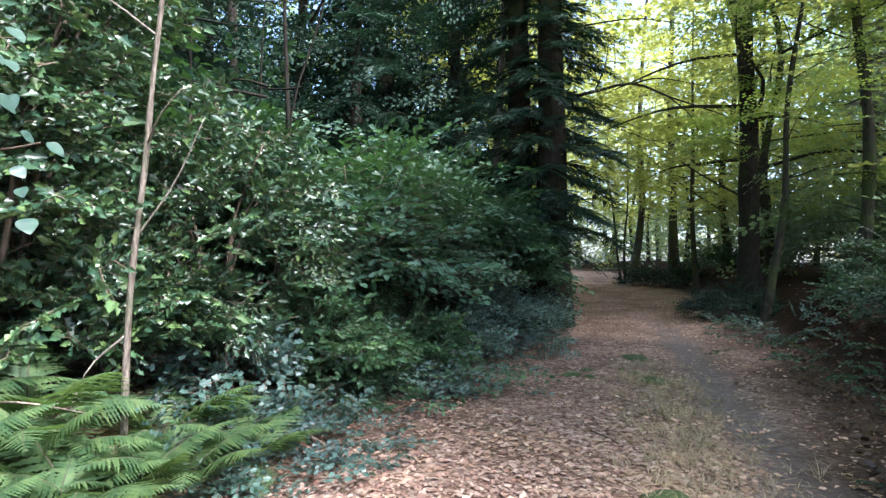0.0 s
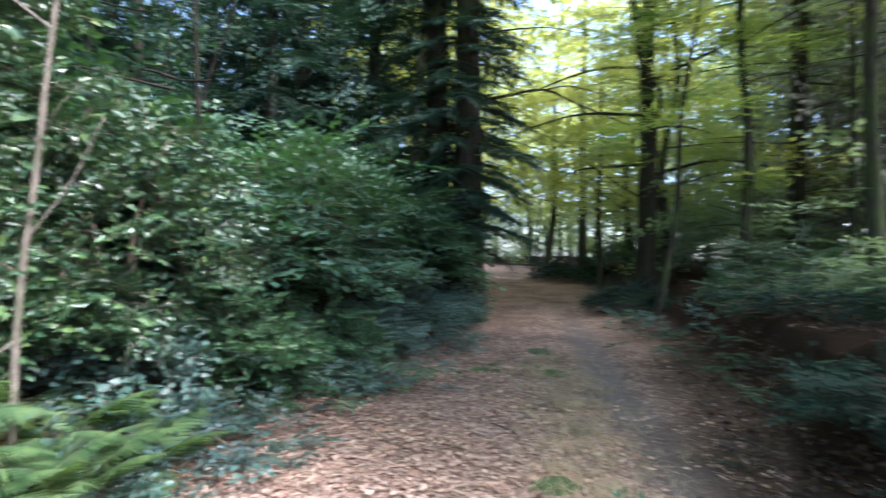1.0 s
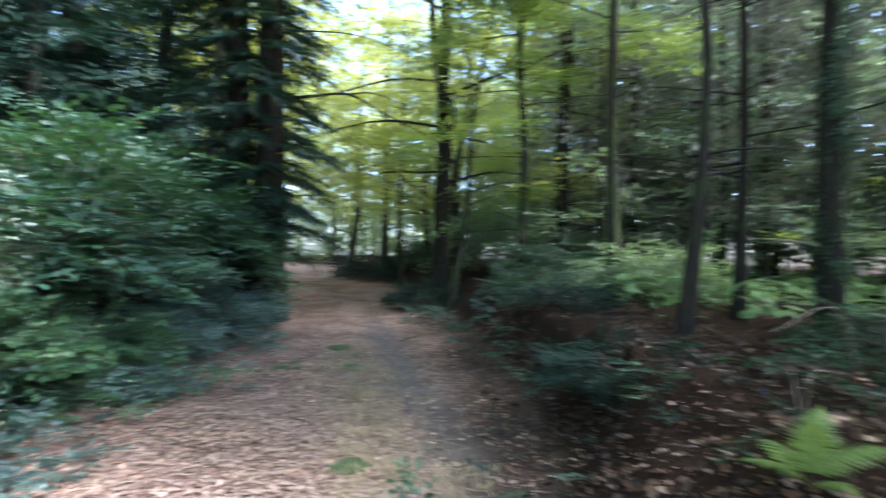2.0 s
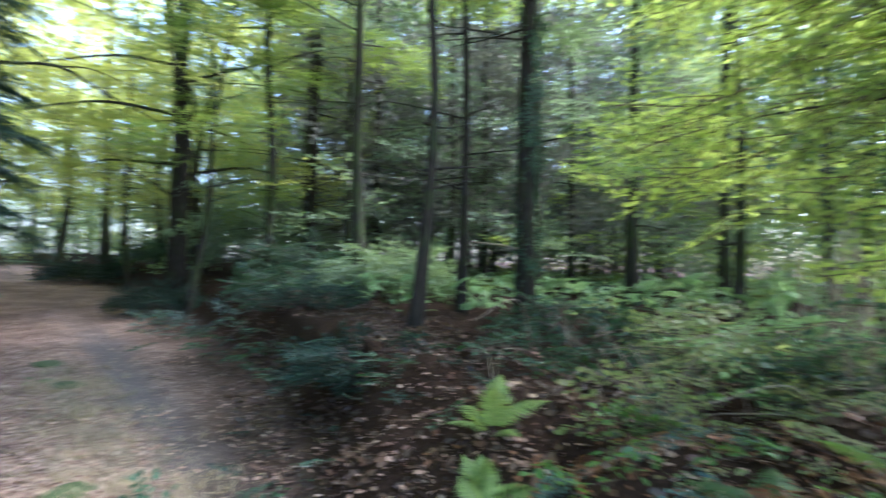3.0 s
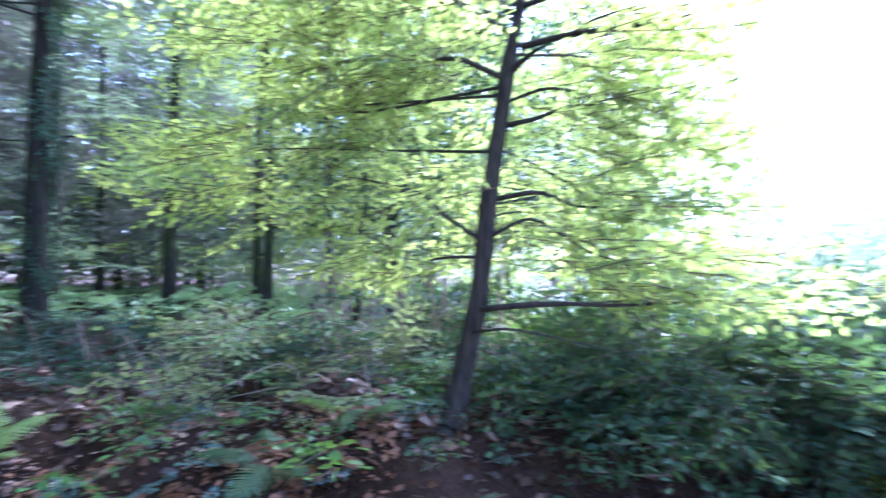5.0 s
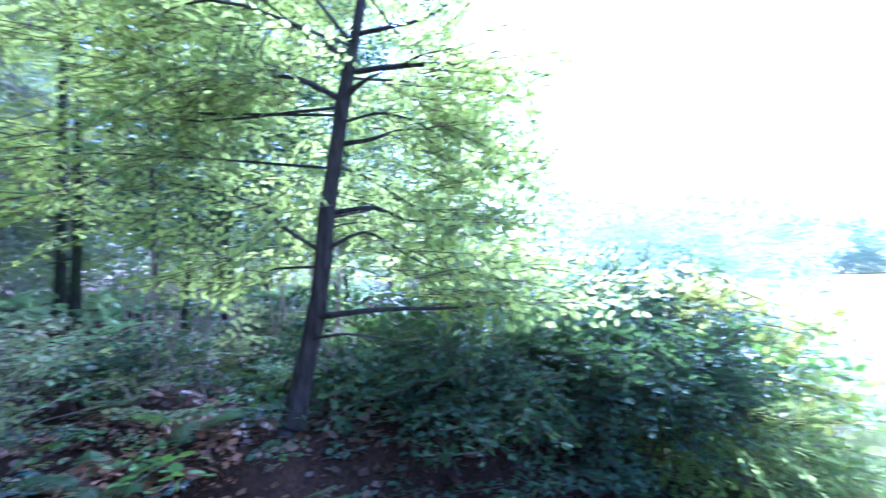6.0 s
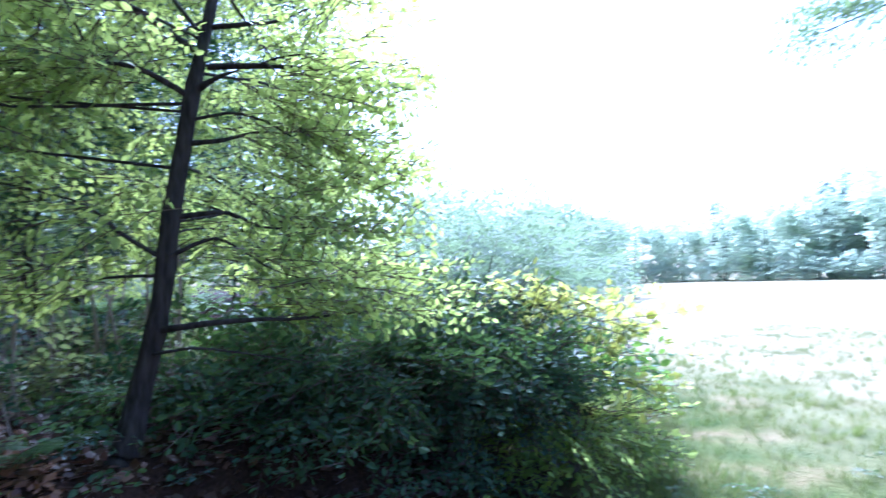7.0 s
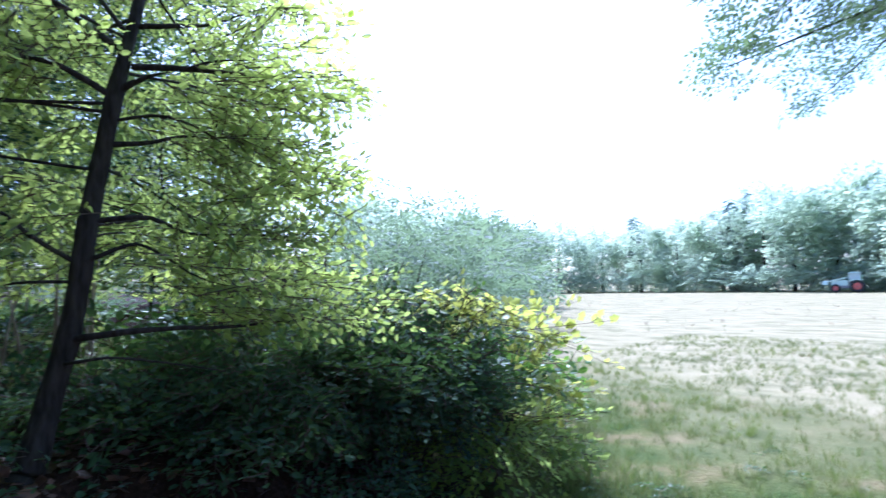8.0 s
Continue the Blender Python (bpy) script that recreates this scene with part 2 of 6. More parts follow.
def ground_mat():
    """Leaf mould, a worn grey track and mown meadow, laid out by three masks of the sheet."""
    m, n, l, p = node_mat("ground")

    def mask(name):
        a = n.new("ShaderNodeAttribute")
        a.attribute_name = name
        return a.outputs["Fac"]

    vor = n.new("ShaderNodeTexVoronoi")
    vor.inputs["Scale"].default_value = 26
    tc = n.new("ShaderNodeTexCoord")
    l.new(tc.outputs["Object"], vor.inputs["Vector"])
    sep = n.new("ShaderNodeSeparateColor")
    l.new(vor.outputs["Color"], sep.inputs[0])
    leafy = ramp(n, [(0.0, (0.11, 0.066, 0.05)), (0.35, (0.20, 0.125, 0.096)), (0.7, (0.29, 0.20, 0.16)), (1.0, (0.37, 0.28, 0.23))])
    l.new(sep.outputs[0], leafy.inputs[0])
    fine = noise_node(n, l, 45, 6.0, 0.7)
    broad = noise_node(n, l, 1.3, 4.0)
    soilr = ramp(n, [(0.35, (0.045, 0.028, 0.018)), (0.65, (0.10, 0.065, 0.042))])
    l.new(fine.outputs["Fac"], soilr.inputs[0])
    bare = ramp(n, [(0.42, (0, 0, 0)), (0.62, (1, 1, 1))])
    l.new(broad.outputs["Fac"], bare.inputs[0])
    half = n.new("ShaderNodeMath")
    half.operation = "MULTIPLY"
    half.inputs[1].default_value = 0.55
    l.new(bare.outputs[0], half.inputs[0])
    wood = mix_col(n, l, half.outputs[0], leafy.outputs[0], soilr.outputs[0])
    trackr = ramp(n, [(0.3, (0.095, 0.08, 0.075)), (0.7, (0.165, 0.142, 0.134))])
    l.new(fine.outputs["Fac"], trackr.inputs[0])
    wood = mix_col(n, l, mask("track"), wood, trackr.outputs[0])
    # Dark bank soil, with the bank's shade also put into its colour.
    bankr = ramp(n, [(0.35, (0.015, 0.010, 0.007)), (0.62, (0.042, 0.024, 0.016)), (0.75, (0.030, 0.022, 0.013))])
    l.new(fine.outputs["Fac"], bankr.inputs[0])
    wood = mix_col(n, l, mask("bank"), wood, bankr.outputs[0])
    strip = n.new("ShaderNodeTexNoise")
    mp = n.new("ShaderNodeMapping")
    mp.inputs["Rotation"].default_value = (0, 0, radians(-20))
    mp.inputs["Scale"].default_value = (0.4, 0.75, 1)
    l.new(tc.outputs["Object"], mp.inputs["Vector"])
    l.new(mp.outputs[0], strip.inputs["Vector"])
    strip.inputs["Scale"].default_value, strip.inputs["Detail"].default_value = 2.2, 7
    mown = ramp(n, [(0.30, (0.19, 0.175, 0.085)), (0.46, (0.29, 0.25, 0.135)), (0.7, (0.36, 0.30, 0.175))])
    l.new(strip.outputs["Fac"], mown.inputs[0])
    speck = ramp(n, [(0.35, (0.72, 0.74, 0.70)), (0.6, (1.1, 1.1, 1.1))])
    l.new(fine.outputs["Fac"], speck.inputs[0])
    meadow = mix_col(n, l, 1.0, mown.outputs[0], speck.outputs[0], "MULTIPLY")
    near = ramp(n, [(0.35, (0.06, 0.085, 0.02)), (0.55, (0.11, 0.115, 0.035)), (0.7, (0.20, 0.15, 0.075))])
    l.new(broad.outputs["Fac"], near.inputs[0])
    verge = mix_col(n, l, 1.0, near.outputs[0], speck.outputs[0], "MULTIPLY")
    meadow = mix_col(n, l, mask("verge"), meadow, verge)
    col = mix_col(n, l, mask("field"), wood, meadow)
    l.new(col, p.inputs["Base Color"])
    p.inputs["Roughness"].default_value = 0.95
    p.inputs["Specular IOR Level"].default_value = 0.06
    add = n.new("ShaderNodeMath")
    l.new(vor.outputs["Distance"], add.inputs[0])
    l.new(fine.outputs["Fac"], add.inputs[1])
    bump(n, l, p, add.outputs[0], 0.6, 0.03)
    return m


M_GROUND = ground_mat()


# ---- geometry helpers ----
class Geo:
    """Gathers vertices and faces in arrays, then becomes one mesh."""

    def __init__(self):
        self.v, self.f, self.n = [], [], 0

    def add(self, verts, faces, mat=0):
        verts = np.asarray(verts, dtype=np.float32).reshape(-1, 3)
        for face in faces:
            self.f.append((np.asarray(face, dtype=np.int64) + self.n, mat))
        self.v.append(verts)
        self.n += len(verts)

    def mesh(self, name, mats, smooth=False):
        v = np.concatenate(self.v)
        loops = np.concatenate([f.ravel() for f, _ in self.f])
        sizes = np.concatenate([np.full(len(f), f.shape[1]) for f, _ in self.f])
        index = np.concatenate([np.full(len(f), m) for f, m in self.f])
        me = bpy.data.meshes.new(name)
        me.vertices.add(len(v))
        me.vertices.foreach_set("co", v.ravel())
        me.loops.add(len(loops))
        me.loops.foreach_set("vertex_index", loops.astype(np.int32))
        me.polygons.add(len(sizes))
        me.polygons.foreach_set("loop_start", np.concatenate([[0], np.cumsum(sizes)[:-1]]).astype(np.int32))
        me.polygons.foreach_set("loop_total", sizes.astype(np.int32))
        me.polygons.foreach_set("material_index", index.astype(np.int32))
        me.polygons.foreach_set("use_smooth", np.full(len(sizes), smooth))
        for m in mats:
            me.materials.append(m)
        me.update(calc_edges=True)
        me.validate()
        return me


def unit(a):
    a = np.asarray(a, float)
    return a / np.maximum(np.linalg.norm(a, axis=-1, keepdims=True), 1e-9)


def bases(ahead, up):
    """Turns whose x runs along ahead and whose z is as near to up as may be."""
    x = unit(ahead)
    y = unit(np.cross(up, x))
    z = np.cross(x, y)
    return np.stack([x, y, z], -1)


def spread(geo, proto, turns, places, sizes):
    """Sets a copy of proto (vertices, [(faces, material)]) at each place."""
    v, faces = proto
    turns, places, sizes = np.asarray(turns), np.asarray(places), np.asarray(sizes)
    out = np.einsum("mij,vj->mvi", turns, v) * sizes[:, None, None] + places[:, None, :]
    step = np.arange(len(places))[:, None, None] * len(v)
    base = geo.n
    geo.v.append(out.reshape(-1, 3).astype(np.float32))
    geo.n += len(places) * len(v)
    for f, mat in faces:
        geo.f.append(((np.asarray(f)[None] + step).reshape(-1, np.asarray(f).shape[1]) + base, mat))


def tube(geo, pts, radii, sides=8, mat=0, rough=0.0, rng=None):
    """A tapered limb along pts."""
    pts = np.asarray(pts, float)
    radii = np.broadcast_to(np.asarray(radii, float), (len(pts),))
    way = unit(np.gradient(pts, axis=0))
    ref = np.where(np.abs(way[:, 2:3]) > 0.9, np.array([[1.0, 0, 0]]), np.array([[0, 0, 1.0]]))
    a = unit(np.cross(ref, way))
    b = np.cross(way, a)
    ang = np.linspace(0, 2 * np.pi, sides, endpoint=False)
    rad = radii[:, None] * np.ones(sides)
    if rough and rng is not None:
        rad = rad * (1 + rough * rng.normal(size=rad.shape))
    ring = pts[:, None] + rad[..., None] * (np.cos(ang)[None, :, None] * a[:, None] + np.sin(ang)[None, :, None] * b[:, None])
    n = len(pts)
    i, j = np.meshgrid(np.arange(n - 1), np.arange(sides), indexing="ij")
    k = (j + 1) % sides
    quads = np.stack([i * sides + j, i * sides + k, (i + 1) * sides + k, (i + 1) * sides + j], -1).reshape(-1, 4)
    geo.add(ring.reshape(-1, 3), [quads, np.arange(sides)[None] + (n - 1) * sides], mat)


def curve_pts(pts, n):
    """A smooth line through pts, in n points."""
    pts = np.asarray(pts, float)
    t = np.linspace(0, 1, len(pts))
    s = np.linspace(0, 1, n)
    m = np.gradient(pts, t, axis=0)
    k = np.clip(np.searchsorted(t, s, side="right") - 1, 0, len(pts) - 2)
    h = (t[k + 1] - t[k])[:, None]
    u = ((s - t[k])[:, None]) / h
    return ((2 * u**3 - 3 * u**2 + 1) * pts[k] + (u**3 - 2 * u**2 + u) * h * m[k] + (-2 * u**3 + 3 * u**2) * pts[k + 1] + (u**3 - u**2) * h * m[k + 1])


def part(name, me, parent, label=""):
    ob = new(name, me)
    ob.parent = parent
    if label:
        tagged(ob, label)
    return ob


def thing(name, place, label, category, group="", kind=""):
    ob = new(name)
    ob.location = place
    ob.empty_display_size = 0.2
    bpy.context.view_layer.update()
    return tagged(ob, label, category, group, kind)


# leaf outlines: length 1 along x, folded along the midrib
OVAL = (np.array([[0, 0, 0], [0.3, 0.27, 0.05], [0.72, 0.24, 0.04], [1, 0, -0.06], [0.72, -0.24, 0.04], [0.3, -0.27, 0.05]]), [(np.array([[0, 3, 2, 1], [0, 5, 4, 3]]), 0)])
RHOMB = (np.array([[0, 0, 0], [0.5, 0.33, 0.07], [1, 0, -0.05], [0.5, -0.33, 0.07]]), [(np.array([[0, 2, 1], [0, 3, 2]]), 0)])
SPINY = (
    np.array([[0, 0, 0], [0.22, 0.3, 0.12], [0.42, 0.15, 0.0], [0.62, 0.3, 0.13], [1, 0, -0.08], [0.62, -0.3, 0.13], [0.42, -0.15, 0.0], [0.22, -0.3, 0.12]]),
    [(np.array([[0, 4, 3, 2, 1], [0, 7, 6, 5, 4]]), 0)],
)
LOBED = (
    np.array([[0, 0, 0], [0.0, 0.36, 0.04], [0.34, 0.25, 0.02], [0.52, 0.42, 0.05], [1, 0, -0.06], [0.52, -0.42, 0.05], [0.34, -0.25, 0.02], [0.0, -0.36, 0.04]]),
    [(np.array([[0, 4, 3, 2, 1], [0, 7, 6, 5, 4]]), 0)],
)


def broad_leaf(teeth=9):
    """A broad toothed leaf with a raised edge and a sunk midrib."""
    t = np.linspace(0, 1, teeth * 2 + 1)
    half = 0.42 * np.sin(np.pi * t**0.8) ** 0.75 * (1 + 0.05 * np.where(np.arange(len(t)) % 2, 1, -1))
    sag = -0.18 * t**2
    mid = np.stack([t, 0 * t, sag], -1)
    left = np.stack([t - 0.02, half, sag + 0.07 * np.sin(9 * t) * half + 0.22 * half**1.3], -1)
    right = left * [1, -1, 1]
    n = len(t)
    k = np.arange(n - 1)
    return np.concatenate([mid, left, right]), [(np.concatenate([np.stack([k, k + 1, n + k + 1, n + k], -1), np.stack([k + 1, k, 2 * n + k, 2 * n + k + 1], -1)]), 0)]


BROAD = broad_leaf()
CURLED = (np.array([[0, 0, 0.02], [0.3, 0.3, 0.12], [0.62, 0.2, 0.13], [1, 0.05, 0.08], [0.66, -0.33, 0.0], [0.38, -0.2, 0.05]]), [(np.array([[0, 3, 2, 1], [0, 5, 4, 3]]), 0)])


def make_spray(rng, leaf, leaf_len, length=0.6, twigs=5, twig_len=0.28, tilt=0.35, droop=0.12, gap=0.75, stems=True):
    """A flat leafy twig along x: side shoots left and right, with leaves set alternately along them."""
    g = Geo()
    axes = [(np.zeros(3), np.array([1.0, 0, 0]), length)]
    for k in range(twigs):
        s = (k + 0.6) / twigs
        side = 1 if k % 2 else -1
        a = side * rng.uniform(0.6, 1.0)
        axes.append((np.array([s * length * 0.85, 0, -droop * s * s * length]), np.array([math.cos(a), math.sin(a), rng.uniform(-0.12, 0.12)]), twig_len * (1.15 - 0.6 * s) * rng.uniform(0.8, 1.2)))
    place, ahead = [], []
    for start, way, span in axes:
        count = max(2, int(span / (leaf_len * gap)))
        for k in range(count):
            s = (k + 0.7) / count
            pt = start + way * span * s - np.array([0, 0, droop * s * s * span])
            side = 1 if k % 2 else -1
            a = side * rng.uniform(0.5, 1.1) if k < count - 1 else rng.uniform(-0.2, 0.2)
            c, sn = math.cos(a), math.sin(a)
            place.append(pt)
            ahead.append([way[0] * c - way[1] * sn, way[0] * sn + way[1] * c, rng.uniform(-0.35, 0.15)])
        if stems:
            tube(g, [start, start + way * span - np.array([0, 0, droop * span])], [0.004, 0.0015], 3, 1)
    place, ahead = np.array(place), np.array(ahead)
    up = np.array([0, 0, 1.0]) + rng.normal(0, tilt, (len(place), 3))
    spread(g, leaf, bases(ahead, up), place, leaf_len * rng.uniform(0.75, 1.2, len(place)))
    v = np.concatenate(g.v)
    return v, g.f


def pick(v):
    return np.array(v, float)


def set_sprays(geo, protos, rng, places, ways, sizes, tilt=0.25):
    """Shares places out among several twig patterns."""
    places, ways, sizes = np.asarray(places), np.asarray(ways), np.asarray(sizes)
    which = rng.integers(0, len(protos), len(places))
    up = np.array([0, 0, 1.0]) + rng.normal(0, tilt, (len(places), 3))
    turns = bases(ways, up)
    for k, proto in enumerate(protos):
        sel = which == k
        if sel.any():
            spread(geo, proto, turns[sel], places[sel], sizes[sel])


RNG = np.random.default_rng(7)
BEECH_NEAR = [make_spray(RNG, OVAL, 0.06, 0.55, 6, 0.26, tilt=0.8, gap=0.8) for _ in range(4)]
BEECH_MID = [make_spray(RNG, RHOMB, 0.088, 0.95, 6, 0.45, stems=False) for _ in range(4)]
BEECH_FAR = [make_spray(RNG, RHOMB, 0.17, 1.4, 5, 0.65, stems=False) for _ in range(3)]
FAR_CLUMP = [make_spray(RNG, RHOMB, 0.42, 1.5, 5, 0.9, tilt=1.0, droop=0.2, stems=False) for _ in range(3)]
HOLLY = [make_spray(RNG, SPINY, 0.078, 0.38, 5, 0.19, tilt=1.0, droop=-0.1, gap=0.48) for _ in range(4)]
HAZEL = [make_spray(RNG, OVAL, 0.10, 0.6, 5, 0.28, tilt=0.3, gap=0.7) for _ in range(4)]
SHRUB = [make_spray(RNG, OVAL, 0.075, 0.6, 6, 0.3, tilt=0.5, gap=0.6) for _ in range(4)]
SHRUB_FAR = [make_spray(RNG, RHOMB, 0.11, 0.8, 6, 0.4, tilt=0.5, gap=0.65, stems=False) for _ in range(3)]
IVY = [make_spray(RNG, LOBED, 0.055, 0.4, 4, 0.18, tilt=0.45, droop=0.0, gap=0.7) for _ in range(4)]
BRAMBLE = [make_spray(RNG, OVAL, 0.065, 0.55, 5, 0.2, tilt=0.5, droop=0.25, gap=0.7) for _ in range(4)]
SHOOT = [make_spray(RNG, LOBED, 0.095, 0.7, 3, 0.15, tilt=0.4, droop=0.45, gap=1.0) for _ in range(3)]


def make_fir(rng, length=0.9):
    """A drooping conifer frond: needle-covered shoots on both sides of a twig."""
    g = Geo()
    place, ahead, size = [], [], []
    for k in range(40):
        s = (k + 1) / 41
        side = 1 if k % 2 else -1
        a = side * rng.uniform(0.75, 1.05)
        place.append([s * length, 0, -0.22 * s * s * length])
        ahead.append([math.cos(a), math.sin(a), rng.uniform(-0.3, 0.0)])
        size.append(0.27 * (1.05 - 0.75 * s) * rng.uniform(0.7, 1.2))
    strip = (np.array([[0, 0, 0], [0.35, 0.062, 0.02], [1, 0, -0.1], [0.35, -0.062, 0.02]]), [(np.array([[0, 2, 1], [0, 3, 2]]), 0)])
    up = np.array([0, 0, 1.0]) + rng.normal(0, 0.3, (len(place), 3))
    spread(g, strip, bases(ahead, up), place, size)
    return np.concatenate(g.v), g.f


FIR = [make_fir(RNG) for _ in range(3)]


# ---- the lie of the land ----
def smooth(a, b, x):
    t = np.clip((np.asarray(x, float) - a) / (b - a), 0, 1)
    return t * t * (3 - 2 * t)


BANK_FOOT = (pick([-8, -3, -1, 0, 1, 2, 3, 4.3, 6.2, 9.5, 16, 24, 40]), pick([0.9, 0.95, 1.0, 1.05, 1.3, 2.0, 2.75, 3.5, 4.5, 6.0, 8.5, 10.8, 14]))
LEFT_EDGE = (pick([-6, 0, 3.5, 5, 6.5, 8.4, 12, 24, 34, 50]), pick([-1.8, -1.5, -1.35, -1.1, -0.75, 0.45, 2.2, 6.2, 5.6, -6]))
TRACK = (pick([-6, -2, 0, 2.4, 3.4, 5.2, 8.6, 14, 20, 28, 36]), pick([0.1, 0.5, 1.22, 2.04, 2.32, 2.9, 3.96, 5.5, 7.1, 8.3, 6.5]))


def wood_side(x, y):
    """Above 0 in the wood, below 0 on the meadow, in metres."""
    edge = np.where(x < 1.5, -3.9 + 0.0 * x, -4.0 - (x - 1.5) * 0.55)
    return (y - edge) * np.where(x < 1.5, 1.0, 0.87)


def wob(x, y, s):
    return np.sin(x * 1.7 * s + 1.3 * np.sin(y * 1.1 * s)) * np.cos(y * 1.9 * s + np.sin(x * 0.9 * s + 0.7))


def steep_bank(y):
    """Where the bank's face is cut steep over a gentle apron."""
    return smooth(1.8, 2.7, y) * (1 - smooth(5.5, 7.5, y))


def ground_z(x, y):
    x, y = np.asarray(x, float), np.asarray(y, float)
    side = wood_side(x, y)
    wood = smooth(0.0, 2.2, side)
    right = x - np.interp(y, *BANK_FOOT)
    left = np.interp(y, *LEFT_EDGE) - x
    reach = right + 0.12 * wob(x, y, 1.5)
    steep = steep_bank(y)
    face = 0.78 * smooth(0, 1.35, reach) * (1 - steep) + (0.24 * smooth(0, 0.9, reach) + 0.54 * smooth(0.72, 1.2, reach)) * steep
    bank = face - 0.10 * smooth(2.0, 4.5, right)
    z = bank * wood
    z = z + (0.5 * smooth(-0.1, 1.5, left) + 0.35 * smooth(1, 8, left)) * wood * smooth(-1, 3, y)
    z = z + 0.034 * np.maximum(0, np.minimum(y - 7, 30)) * smooth(7, 10, y)
    far = np.maximum(0, -side - 4)
    z = z + 0.0105 * np.minimum(far, 120)
    z = z - 0.035 * np.exp(-(((x - np.interp(y, *TRACK)) / 0.3) ** 2)) * wood
    z = z - 0.34 * np.exp(-(((x - 2.52) / 0.24) ** 2) - ((y - 0.38) / 0.3) ** 2)
    rough = 0.012 + 0.075 * smooth(0.0, 0.8, right) * wood + 0.02 * smooth(0, 1, left)
    return z + rough * (wob(x, y, 2.3) + 0.6 * wob(y, x, 5.1))


def gz(x, y):
    return float(ground_z(x, y))


def build_ground():
    n = 420
    u = np.linspace(-1, 1, n)
    ax = 900 * np.sinh(7.6 * u) / math.sinh(7.6)
    X, Y = np.meshgrid(ax + 1.5, ax + 1.0, indexing="ij")
    Z = ground_z(X, Y)
    g = Geo()
    i, j = np.meshgrid(np.arange(n - 1), np.arange(n - 1), indexing="ij")
    q = np.stack([i * n + j, (i + 1) * n + j, (i + 1) * n + j + 1, i * n + j + 1], -1).reshape(-1, 4)
    over = X - np.interp(Y, *BANK_FOOT)
    lip = 0.22 * steep_bank(Y) * smooth(0.85, 1.2, over) * (1 - smooth(1.3, 2.2, over))
    g.add(np.stack([X - lip, Y, Z], -1).reshape(-1, 3), [q])
    me = g.mesh("ground", [M_GROUND], True)
    side = wood_side(X, Y)
    track = np.exp(-(((X - np.interp(Y, *TRACK) + 0.08 * wob(X, Y, 2)) / 0.32) ** 2)) * smooth(0, 1.5, side) * (1 - smooth(9, 14, Y)) * 0.85
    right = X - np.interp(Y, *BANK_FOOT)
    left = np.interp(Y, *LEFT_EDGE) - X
    # Soil mask, run onto the path beside the bank to darken it like shade.
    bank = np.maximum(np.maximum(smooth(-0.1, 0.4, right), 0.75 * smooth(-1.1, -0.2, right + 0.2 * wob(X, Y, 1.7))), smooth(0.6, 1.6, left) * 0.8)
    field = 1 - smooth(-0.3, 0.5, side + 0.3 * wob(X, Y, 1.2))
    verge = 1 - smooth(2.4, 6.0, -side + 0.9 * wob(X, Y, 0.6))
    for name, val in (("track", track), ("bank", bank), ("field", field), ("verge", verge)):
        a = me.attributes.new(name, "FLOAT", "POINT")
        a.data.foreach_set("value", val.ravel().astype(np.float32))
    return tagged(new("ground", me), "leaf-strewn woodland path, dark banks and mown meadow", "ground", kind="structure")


ground = build_ground()


# ---- trees ----
def grow(rng, name, label, base, trunk, r0, r1, limbs, crown_protos, leaf, bark, spray_size=1.0, per_limb=14, flat=0.22, sides=9, group="", category="tree", own_limbs=True, flare=1.6, twig=None):
    """A tree: trunk along a line of points (relative to base), limbs (start share, yaw, rise, length, droop), and leafy sprays along the outer part of each limb."""
    root = thing(name, base, label, category, group)
    tp = curve_pts(trunk, max(6, 3 * len(trunk)))
    g = Geo()
    s = np.linspace(0, 1, len(tp))
    rad = r0 + (r1 - r0) * s
    rad = rad * (1 + (flare - 1) * np.exp(-s * len(tp) * 0.9))
    tube(g, tp, rad, sides, 0, 0.09, rng)
    if not own_limbs:
        wood = g
    else:
        part("trunk", g.mesh("trunk", [bark], True), root)
    crown = Geo()
    for start, yaw, rise, length, droop in limbs:
        p0 = np.array([np.interp(start, s, tp[:, k]) for k in range(3)])
        d = np.array([math.cos(yaw) * math.cos(rise), math.sin(yaw) * math.cos(rise), math.sin(rise)])
        bend = rng.normal(0, 0.12, 3) * length
        pts = [p0, p0 + d * length * 0.35 + bend * 0.3, p0 + d * length * 0.7 + bend - np.array([0, 0, droop * length * 0.3]), p0 + d * length + bend * 1.4 - np.array([0, 0, droop * length])]
        lp = curve_pts(pts, 9)
        lr = max(0.012, np.interp(start, s, rad) * 0.26) * np.linspace(1, 0.15, 9)
        lg = Geo() if own_limbs else wood
        tube(lg, lp, lr, 6 if own_limbs else 4)
        if own_limbs:
            part("limb", lg.mesh("limb", [bark], True), root)
        k = np.sqrt(rng.uniform(0.05, 1.0, per_limb))
        at = np.stack([np.interp(k, np.linspace(0, 1, 9), lp[:, c]) for c in range(3)], -1)
        a = yaw + rng.choice([-1, 1], per_limb) * rng.uniform(0.1, 1.3, per_limb)
        ways = np.stack([np.cos(a), np.sin(a), rng.normal(-0.05, 0.18, per_limb)], -1)
        at = at + ways * rng.uniform(0, 0.3, per_limb)[:, None] * length * 0.3 + rng.normal(0, 0.05 * length, (per_limb, 3)) * [1, 1, 0.7]
        set_sprays(crown, crown_protos, rng, at, ways, spray_size * rng.uniform(0.7, 1.25, per_limb), flat)
    if not own_limbs:
        part("trunk", wood.mesh("trunk", [bark], True), root)
    if crown.n:
        part("crown", crown.mesh("crown", [leaf, twig or M_TWIG]), root)
    return root


